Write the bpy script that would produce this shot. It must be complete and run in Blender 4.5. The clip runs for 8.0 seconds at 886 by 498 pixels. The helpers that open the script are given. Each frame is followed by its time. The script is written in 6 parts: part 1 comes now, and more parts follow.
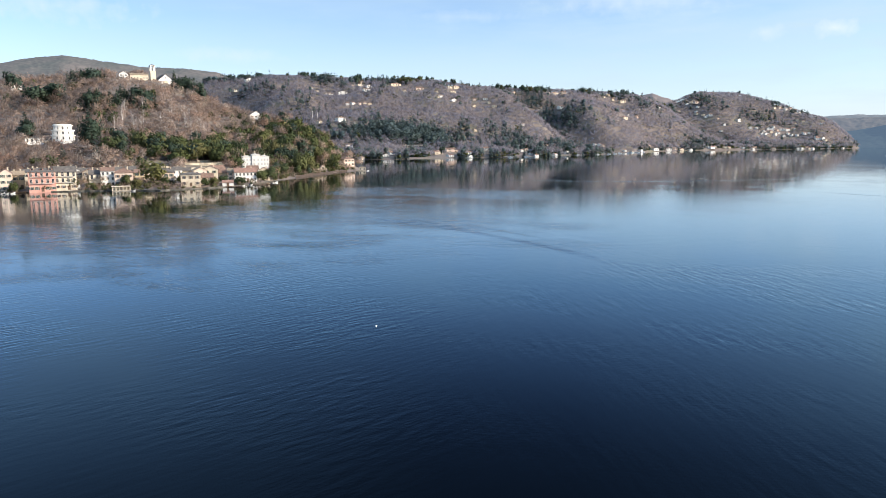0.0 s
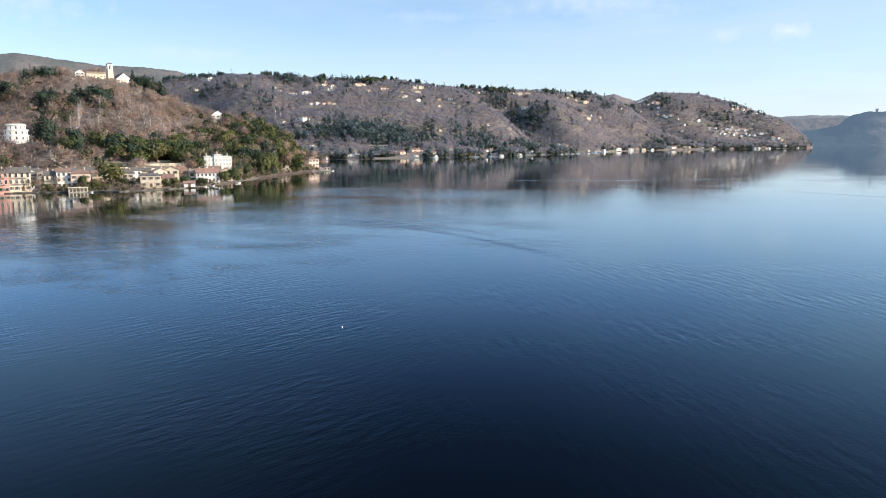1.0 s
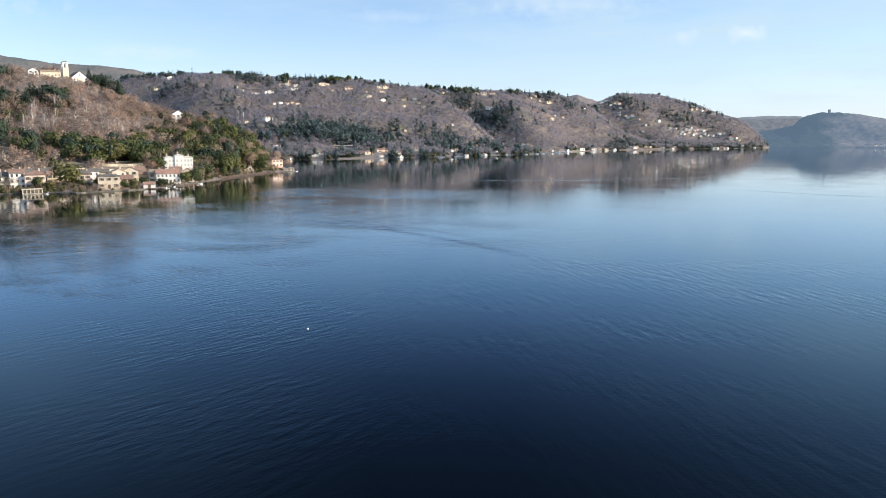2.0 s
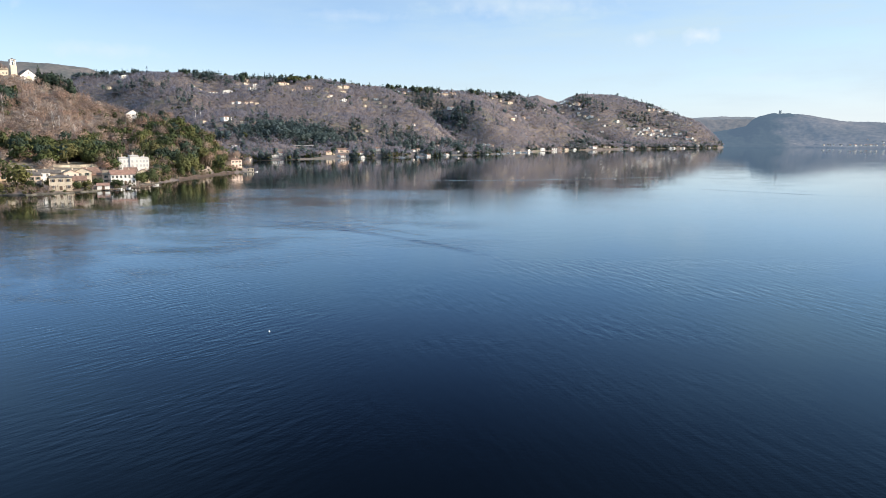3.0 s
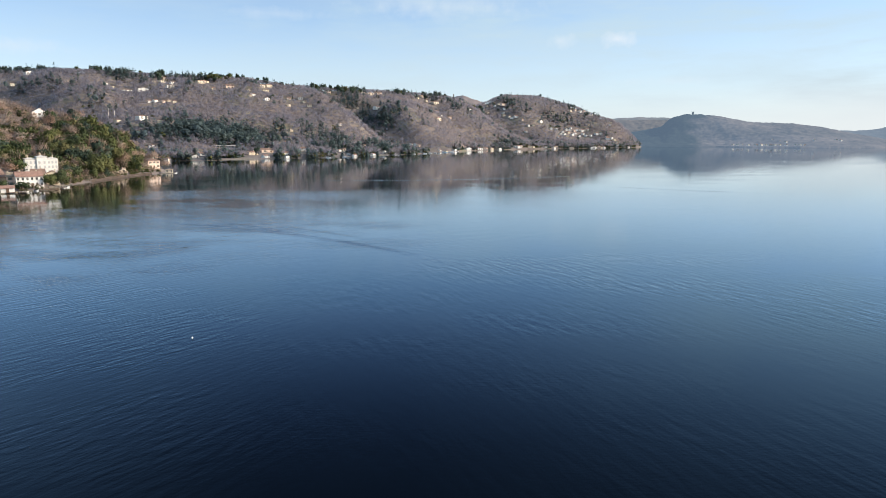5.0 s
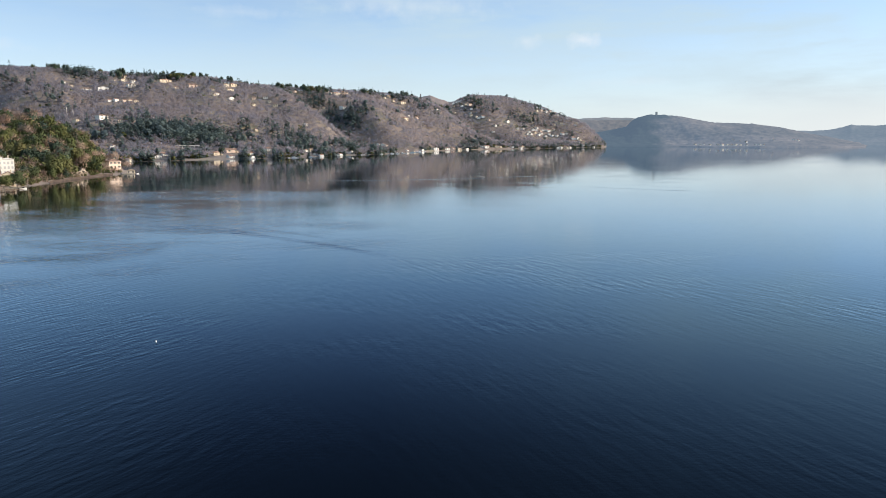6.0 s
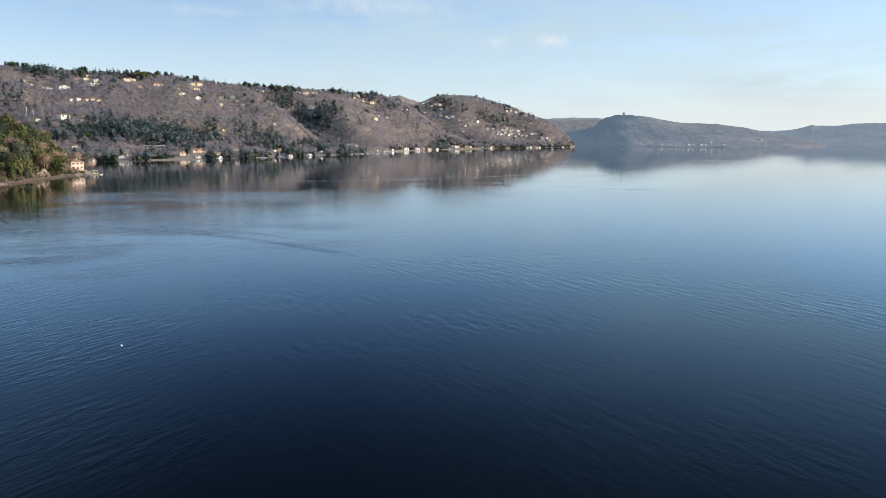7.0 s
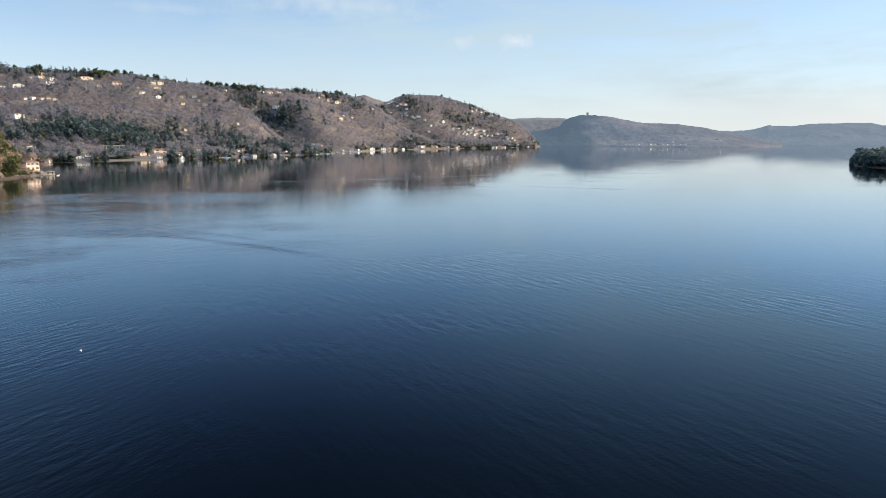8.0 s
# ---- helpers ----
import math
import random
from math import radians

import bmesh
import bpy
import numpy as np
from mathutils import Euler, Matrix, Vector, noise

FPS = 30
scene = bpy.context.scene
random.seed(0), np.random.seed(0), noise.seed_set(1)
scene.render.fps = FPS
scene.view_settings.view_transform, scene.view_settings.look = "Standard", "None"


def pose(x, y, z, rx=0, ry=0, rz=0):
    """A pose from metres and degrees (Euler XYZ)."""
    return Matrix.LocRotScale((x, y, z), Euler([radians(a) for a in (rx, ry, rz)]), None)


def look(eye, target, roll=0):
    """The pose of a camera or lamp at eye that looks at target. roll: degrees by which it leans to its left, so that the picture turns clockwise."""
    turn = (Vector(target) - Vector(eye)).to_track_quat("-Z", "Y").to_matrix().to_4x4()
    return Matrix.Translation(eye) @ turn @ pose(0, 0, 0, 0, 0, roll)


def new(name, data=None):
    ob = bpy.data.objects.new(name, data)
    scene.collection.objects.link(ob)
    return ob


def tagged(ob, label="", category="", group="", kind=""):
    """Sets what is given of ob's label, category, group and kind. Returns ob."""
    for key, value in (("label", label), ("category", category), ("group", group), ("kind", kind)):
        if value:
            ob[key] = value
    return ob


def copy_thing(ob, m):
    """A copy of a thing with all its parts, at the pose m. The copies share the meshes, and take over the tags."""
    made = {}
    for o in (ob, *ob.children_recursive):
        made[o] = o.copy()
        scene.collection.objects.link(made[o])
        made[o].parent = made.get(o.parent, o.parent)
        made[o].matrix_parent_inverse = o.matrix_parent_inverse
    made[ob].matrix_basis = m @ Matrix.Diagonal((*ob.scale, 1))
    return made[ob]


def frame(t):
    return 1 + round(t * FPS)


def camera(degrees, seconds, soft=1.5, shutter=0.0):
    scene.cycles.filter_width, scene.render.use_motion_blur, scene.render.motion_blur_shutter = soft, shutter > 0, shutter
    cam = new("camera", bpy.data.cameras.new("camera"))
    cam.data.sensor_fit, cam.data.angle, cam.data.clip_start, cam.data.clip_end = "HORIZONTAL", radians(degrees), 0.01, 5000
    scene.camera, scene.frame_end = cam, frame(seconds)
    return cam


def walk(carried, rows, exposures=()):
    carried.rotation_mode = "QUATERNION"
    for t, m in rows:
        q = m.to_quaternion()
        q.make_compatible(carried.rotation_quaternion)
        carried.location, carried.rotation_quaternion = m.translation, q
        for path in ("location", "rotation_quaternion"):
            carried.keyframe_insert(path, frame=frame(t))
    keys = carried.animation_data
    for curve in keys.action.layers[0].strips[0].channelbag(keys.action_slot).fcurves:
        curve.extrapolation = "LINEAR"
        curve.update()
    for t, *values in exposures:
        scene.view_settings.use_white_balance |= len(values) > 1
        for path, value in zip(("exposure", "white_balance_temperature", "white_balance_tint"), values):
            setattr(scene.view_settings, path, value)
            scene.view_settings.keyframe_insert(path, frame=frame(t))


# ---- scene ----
# ---------- camera: a drone that hovers over the lake and turns to its right ----------
EYE = 30.0
cam = camera(66.29, 8.0, soft=0.75)
TURNS = [
    (0.0, 0.0, -9.26), (0.5, 1.331, -9.262), (1.0, 2.9, -9.26), (2.5, 7.339, -9.25), (3.0, 9.01, -9.248),
    (3.5, 10.549, -9.251), (4.0, 11.973, -9.256), (4.5, 13.571, -9.262), (6.0, 17.844, -9.267),
    (6.5, 19.05, -9.267), (7.0, 20.35, -9.27), (7.5, 21.809, -9.275), (8.0, 23.191, -9.28),
]
walk(cam, [(t, pose(0, 0, EYE, 90 + pitch, 0.04, -yaw)) for t, yaw, pitch in TURNS], exposures=[(0.0, 0.84, 6080, 12), (8.0, 0.66, 6420, 12.5)])

# ---------- light ----------
SUN_BEARING, SUN_HEIGHT = 99.0, 25.0     # degrees to the right of the first view, degrees above the horizon
world = bpy.data.worlds.new("sky")
scene.world = world
world.use_nodes = True


def build_sky():
    nt = world.node_tree
    nt.nodes.clear()
    out = nt.nodes.new("ShaderNodeOutputWorld")
    bg = nt.nodes.new("ShaderNodeBackground")
    sky = nt.nodes.new("ShaderNodeTexSky")
    sky.sky_type = "NISHITA"
    sky.sun_disc = False
    sky.sun_elevation = radians(SUN_HEIGHT)
    sky.sun_rotation = radians(SUN_BEARING)
    sky.air_density, sky.dust_density, sky.ozone_density = 0.8, 0.06, 1.7
    bg.inputs["Strength"].default_value = 0.108
    tc = nt.nodes.new("ShaderNodeTexCoord")
    veil = None
    for scale, detail, low, high, amount in (((2.6, 2.6, 11.0), 6.0, 0.44, 0.72, 0.75), ((7.0, 5.0, 40.0), 5.0, 0.5, 0.74, 0.42)):
        mp = nt.nodes.new("ShaderNodeMapping")
        mp.inputs["Scale"].default_value = scale
        mp.inputs["Rotation"].default_value = (0.05, 0.03, 0.4)
        nt.links.new(tc.outputs["Generated"], mp.inputs["Vector"])
        n = nt.nodes.new("ShaderNodeTexNoise")
        n.inputs["Scale"].default_value, n.inputs["Detail"].default_value, n.inputs["Roughness"].default_value = 1.0, detail, 0.58
        nt.links.new(mp.outputs[0], n.inputs["Vector"])
        r = nt.nodes.new("ShaderNodeMapRange")
        for key, value in zip(("From Min", "From Max", "To Min", "To Max"), (low, high, 0.16, amount)):
            r.inputs[key].default_value = value
        nt.links.new(n.outputs["Fac"], r.inputs["Value"])
        if veil is None:
            veil = r.outputs[0]
        else:
            add = nt.nodes.new("ShaderNodeMath")
            add.operation, add.use_clamp = "ADD", True
            nt.links.new(veil, add.inputs[0])
            nt.links.new(r.outputs[0], add.inputs[1])
            veil = add.outputs[0]
    up = nt.nodes.new("ShaderNodeSeparateXYZ")
    nt.links.new(tc.outputs["Generated"], up.inputs[0])
    rise = nt.nodes.new("ShaderNodeMapRange")
    for key, value in zip(("From Min", "From Max", "To Min", "To Max"), (-0.45, 0.75, 0.3, 1.4)):
        rise.inputs[key].default_value = value
    nt.links.new(up.outputs[0], rise.inputs["Value"])
    thick = nt.nodes.new("ShaderNodeMath")
    thick.operation, thick.use_clamp = "MULTIPLY", True
    nt.links.new(veil, thick.inputs[0])
    # above the view the veil is thinned mid-lake, to darken the water's reflection there
    across = nt.nodes.new("ShaderNodeVectorMath")
    across.operation = "DOT_PRODUCT"
    across.inputs[1].default_value = (math.cos(radians(6)), -math.sin(radians(6)), 0)
    nt.links.new(tc.outputs["Generated"], across.inputs[0])
    apart = nt.nodes.new("ShaderNodeMath")
    apart.operation = "ABSOLUTE"
    nt.links.new(across.outputs["Value"], apart.inputs[0])
    sides = nt.nodes.new("ShaderNodeMapRange")
    for key, value in zip(("From Min", "From Max", "To Min", "To Max"), (0.1, 0.52, 0.03, 2.5)):
        sides.inputs[key].default_value = value
    nt.links.new(apart.outputs[0], sides.inputs["Value"])
    aloft = nt.nodes.new("ShaderNodeMapRange")
    for key, value in zip(("From Min", "From Max", "To Min", "To Max"), (0.2, 0.4, 0.0, 1.0)):
        aloft.inputs[key].default_value = value
    nt.links.new(up.outputs[2], aloft.inputs["Value"])
    sheet = nt.nodes.new("ShaderNodeMix")
    nt.links.new(aloft.outputs[0], sheet.inputs[0])
    nt.links.new(rise.outputs[0], sheet.inputs[2])
    nt.links.new(sides.outputs[0], sheet.inputs[3])
    nt.links.new(sheet.outputs[0], thick.inputs[1])
    veil = thick.outputs[0]
    haze = nt.nodes.new("ShaderNodeMapRange")
    for key, value in zip(("From Min", "From Max", "To Min", "To Max"), (0.0, 0.16, 0.9, 0.0)):
        haze.inputs[key].default_value = value
    nt.links.new(up.outputs[2], haze.inputs["Value"])
    # a small fair-weather cloud, its fainter neighbour and long thin streaks: bearing, elevation, flatness, reach, cover
    wob = nt.nodes.new("ShaderNodeTexNoise")
    wob.inputs["Scale"].default_value, wob.inputs["Detail"].default_value = 55.0, 4.0
    nt.links.new(tc.outputs["Generated"], wob.inputs["Vector"])
    puffs = []
    for bearing, elevation, flat, reach, cover in ((29.1, 7.7, 2.2, 0.054, 0.85), (24.6, 7.7, 2.4, 0.05, 0.4), (-29.5, 9.2, 5.5, 0.24, 0.6), (-17.0, 6.4, 9.0, 0.2, 0.4), (15.0, 10.4, 7.0, 0.26, 0.45), (33.0, 4.4, 11.0, 0.17, 0.3), (2.0, 9.6, 9.0, 0.16, 0.3)):
        far = nt.nodes.new("ShaderNodeVectorMath")
        far.operation = "SUBTRACT"
        b, e = radians(bearing), radians(elevation)
        far.inputs[1].default_value = (math.sin(b) * math.cos(e), math.cos(b) * math.cos(e), math.sin(e))
        nt.links.new(tc.outputs["Generated"], far.inputs[0])
        squash = nt.nodes.new("ShaderNodeVectorMath")
        squash.operation = "MULTIPLY"
        squash.inputs[1].default_value = (1, 1, flat)
        nt.links.new(far.outputs[0], squash.inputs[0])
        length = nt.nodes.new("ShaderNodeVectorMath")
        length.operation = "LENGTH"
        nt.links.new(squash.outputs[0], length.inputs[0])
        edge = nt.nodes.new("ShaderNodeMath")
        edge.operation = "MULTIPLY_ADD"
        edge.inputs[1].default_value = reach
        nt.links.new(wob.outputs["Fac"], edge.inputs[0])
        nt.links.new(length.outputs["Value"], edge.inputs[2])
        puff = nt.nodes.new("ShaderNodeMapRange")
        for key, value in zip(("From Min", "From Max", "To Min", "To Max"), (reach * 0.38, reach, cover, 0.0)):
            puff.inputs[key].default_value = value
        nt.links.new(edge.outputs[0], puff.inputs["Value"])
        puffs.append((puff.outputs[0], (4.9, 5.2, 5.3) if flat < 3 else (4.4, 4.9, 5.1)))
    glow = nt.nodes.new("ShaderNodeMapRange")
    for key, value in zip(("From Min", "From Max", "To Min", "To Max"), (0.35, 0.8, 0.0, 0.85)):
        glow.inputs[key].default_value = value
    nt.links.new(up.outputs[0], glow.inputs["Value"])
    low_glow = nt.nodes.new("ShaderNodeMath")
    low_glow.operation = "MULTIPLY"
    band = nt.nodes.new("ShaderNodeMapRange")
    band.interpolation_type = "SMOOTHSTEP"
    for key, value in zip(("From Min", "From Max", "To Min", "To Max"), (0.01, 0.085, 1.0, 0.0)):
        band.inputs[key].default_value = value
    nt.links.new(up.outputs[2], band.inputs["Value"])
    nt.links.new(glow.outputs[0], low_glow.inputs[0])
    nt.links.new(band.outputs[0], low_glow.inputs[1])
    seen = sky.outputs[0]
    # the veil above the view is tinted bluer, to colour the water's reflection
    veil_tone = nt.nodes.new("ShaderNodeMix")
    veil_tone.data_type = "RGBA"
    veil_tone.inputs[6].default_value, veil_tone.inputs[7].default_value = (3.28, 4.22, 4.65, 1), (2.6, 4.05, 5.7, 1)
    nt.links.new(aloft.outputs[0], veil_tone.inputs[0])
    for share, tone in ((veil, None), (haze.outputs[0], (3.95, 4.5, 4.6)), (low_glow.outputs[0], (5.0, 5.15, 4.9)), *puffs):
        cloud = nt.nodes.new("ShaderNodeMix")
        cloud.data_type = "RGBA"
        if tone is None:
            nt.links.new(veil_tone.outputs[2], cloud.inputs[7])
        else:
            cloud.inputs[7].default_value = (*tone, 1)
        nt.links.new(share, cloud.inputs[0])
        nt.links.new(seen, cloud.inputs[6])
        seen = cloud.outputs[2]
    nt.links.new(seen, bg.inputs["Color"])
    nt.links.new(bg.outputs[0], out.inputs["Surface"])


build_sky()
sun = new("sun", bpy.data.lights.new("sun", "SUN"))
sun.data.energy, sun.data.angle, sun.data.color = 5.2, radians(0.6), (1.0, 0.87, 0.7)
sb, sh = radians(SUN_BEARING), radians(SUN_HEIGHT)
sun.matrix_world = look((math.sin(sb) * math.cos(sh) * 900, math.cos(sb) * math.cos(sh) * 900, math.sin(sh) * 900), (0, 0, 0))

# ---------- materials ----------


def material(name):
    m = bpy.data.materials.new(name)
    m.use_nodes = True
    nt = m.node_tree
    return m, nt, nt.nodes["Principled BSDF"]


def add_node(nt, kind, **inputs):
    n = nt.nodes.new(kind)
    for key, value in inputs.items():
        n.inputs[key.replace("_", " ")].default_value = value
    return n


def ramp_node(nt, source, stops):
    r = nt.nodes.new("ShaderNodeValToRGB")
    while len(r.color_ramp.elements) < len(stops):
        r.color_ramp.elements.new(0.5)
    for e, (at, c) in zip(r.color_ramp.elements, stops):
        e.position, e.color = at, (*c, 1)
    nt.links.new(source, r.inputs[0])
    return r


def coords(nt, scale=(1, 1, 1), turn=0.0):
    tc = nt.nodes.new("ShaderNodeTexCoord")
    mp = nt.nodes.new("ShaderNodeMapping")
    mp.vector_type = "TEXTURE"
    mp.inputs["Scale"].default_value = [1.0 / k for k in scale]
    mp.inputs["Rotation"].default_value = (0, 0, radians(turn))
    nt.links.new(tc.outputs["Object"], mp.inputs["Vector"])
    return mp.outputs[0]


def noise_node(nt, vec, scale, detail=4.0, rough=0.55):
    n = add_node(nt, "ShaderNodeTexNoise", Scale=scale, Detail=detail, Roughness=rough)
    nt.links.new(vec, n.inputs["Vector"])
    return n.outputs["Fac"]


def mix_colour(nt, fac, a, b, kind="MIX"):
    m = nt.nodes.new("ShaderNodeMix")
    m.data_type, m.blend_type = "RGBA", kind
    for sock, v in ((m.inputs[0], fac), (m.inputs[6], a), (m.inputs[7], b)):
        if hasattr(v, "is_linked"):
            nt.links.new(v, sock)
        elif isinstance(v, (int, float)):
            sock.default_value = v
        else:
            sock.default_value = (*v, 1)
    return m.outputs[2]


def plaster(name, colour, stain=0.25):
    """Old lime render, blotched at two scales."""
    m, nt, b = material(name)
    v = coords(nt)
    big = ramp_node(nt, noise_node(nt, v, 0.35), [(0.3, tuple(c * (1 - stain) for c in colour)), (0.7, colour)])
    fine = ramp_node(nt, noise_node(nt, v, 4.0), [(0.3, (0.82, 0.8, 0.78)), (0.65, (1, 1, 1))])
    nt.links.new(mix_colour(nt, 1.0, big.outputs[0], fine.outputs[0], "MULTIPLY"), b.inputs["Base Color"])
    b.inputs["Roughness"].default_value = 0.9
    return m


def mottled(name, low, high, scale=0.5, rough=0.85, fine=6.0):
    m, nt, b = material(name)
    v = coords(nt)
    base = ramp_node(nt, noise_node(nt, v, scale), [(0.3, low), (0.7, high)])
    grain = ramp_node(nt, noise_node(nt, v, fine), [(0.3, (0.7, 0.7, 0.7)), (0.7, (1.1, 1.1, 1.1))])
    nt.links.new(mix_colour(nt, 1.0, base.outputs[0], grain.outputs[0], "MULTIPLY"), b.inputs["Base Color"])
    b.inputs["Roughness"].default_value = rough
    return m


def foliage(name, stops, rough=0.8, through_light=0.3, spread=(0.7, 1.2), gaps=0.0):
    """Leaves or twigs; each plant takes its own tone from the attribute 'tint'."""
    m, nt, b = material(name)
    at = nt.nodes.new("ShaderNodeAttribute")
    at.attribute_name = "tint"
    info = nt.nodes.new("ShaderNodeObjectInfo")
    add = nt.nodes.new("ShaderNodeMath")
    add.operation = "ADD"
    nt.links.new(at.outputs["Fac"], add.inputs[0])
    nt.links.new(info.outputs["Random"], add.inputs[1])
    wrap = nt.nodes.new("ShaderNodeMath")
    wrap.operation = "FRACT"
    nt.links.new(add.outputs[0], wrap.inputs[0])
    r = ramp_node(nt, wrap.outputs[0], stops)
    isl = nt.nodes.new("ShaderNodeNewGeometry")
    r2 = ramp_node(nt, isl.outputs["Random Per Island"], [(0.0, (spread[0],) * 3), (1.0, (spread[1],) * 3)])
    colour = mix_colour(nt, 1.0, r.outputs[0], r2.outputs[0], "MULTIPLY")
    nt.links.new(colour, b.inputs["Base Color"])
    b.inputs["Roughness"].default_value = rough
    b.inputs["Specular IOR Level"].default_value = 0.2
    thin = nt.nodes.new("ShaderNodeBsdfTranslucent")
    nt.links.new(colour, thin.inputs["Color"])
    blend = nt.nodes.new("ShaderNodeMixShader")
    blend.inputs[0].default_value = through_light
    nt.links.new(b.outputs[0], blend.inputs[1])
    nt.links.new(thin.outputs[0], blend.inputs[2])
    crown = blend.outputs[0]
    if gaps:
        # the share of sky between twigs too fine to build
        clear = nt.nodes.new("ShaderNodeBsdfTransparent")
        airy = nt.nodes.new("ShaderNodeMixShader")
        airy.inputs[0].default_value = gaps
        nt.links.new(crown, airy.inputs[1])
        nt.links.new(clear.outputs[0], airy.inputs[2])
        crown = airy.outputs[0]
    nt.links.new(crown, nt.nodes["Material Output"].inputs["Surface"])
    return m


MAT_TWIG = foliage("bare_twigs", [(0.0, (0.38, 0.275, 0.21)), (0.25, (0.46, 0.335, 0.255)), (0.5, (0.31, 0.235, 0.192)), (0.75, (0.44, 0.29, 0.218)), (1.0, (0.53, 0.445, 0.36))], through_light=0.5, spread=(0.8, 1.15), gaps=0.3)
# far twigs greyer and bluer than near ones: distance haze put into the colour
MAT_TWIG_HAZED = foliage("hazed_bare_twigs", [(0.0, (0.29, 0.262, 0.285)), (0.35, (0.34, 0.295, 0.3)), (0.7, (0.27, 0.256, 0.292)), (1.0, (0.32, 0.292, 0.318))], through_light=0.6, spread=(0.9, 1.1), gaps=0.42)
MAT_LEAF = foliage("evergreen_leaves", [(0.0, (0.065, 0.082, 0.03)), (0.3, (0.09, 0.1, 0.034)), (0.55, (0.05, 0.068, 0.03)), (0.8, (0.115, 0.115, 0.042)), (1.0, (0.14, 0.125, 0.052))], spread=(0.8, 1.15))
MAT_NEEDLE = foliage("dark_needles", [(0.0, (0.042, 0.064, 0.044)), (0.5, (0.055, 0.078, 0.05)), (1.0, (0.047, 0.071, 0.055))], spread=(0.8, 1.15))
# needles of distant trees, paled and blued to paint in haze
MAT_NEEDLE_HAZED = foliage("hazed_needles", [(0.0, (0.088, 0.122, 0.12)), (0.5, (0.105, 0.138, 0.128)), (1.0, (0.095, 0.13, 0.135))], through_light=0.5, spread=(0.9, 1.1))
MAT_OLIVE = foliage("yellow_green_leaves", [(0.0, (0.1, 0.1, 0.036)), (0.5, (0.128, 0.124, 0.042)), (1.0, (0.085, 0.09, 0.034))])
MAT_PALE_TWIG = foliage("pale_birch_twigs", [(0.0, (0.44, 0.35, 0.29)), (1.0, (0.5, 0.41, 0.345))], gaps=0.3, through_light=0.5, spread=(0.85, 1.1))
MAT_BARK = mottled("bark", (0.09, 0.07, 0.055), (0.2, 0.17, 0.14), 1.5)
MAT_BIRCH = mottled("pale_bark", (0.5, 0.46, 0.42), (0.72, 0.67, 0.62), 1.5)


def ground_material():
    m, nt, b = material("hillside_soil_and_grass")
    v = coords(nt)
    a = ramp_node(nt, noise_node(nt, v, 0.012, 6.0), [(0.4, (0.165, 0.132, 0.118)), (0.55, (0.185, 0.152, 0.13)), (0.68, (0.17, 0.155, 0.105))])
    c = ramp_node(nt, noise_node(nt, v, 0.25, 6.0, 0.65), [(0.3, (0.6, 0.6, 0.6)), (0.7, (1.15, 1.12, 1.05))])
    nt.links.new(mix_colour(nt, 1.0, a.outputs[0], c.outputs[0], "MULTIPLY"), b.inputs["Base Color"])
    b.inputs["Roughness"].default_value = 0.95
    return m


MAT_GROUND = ground_material()


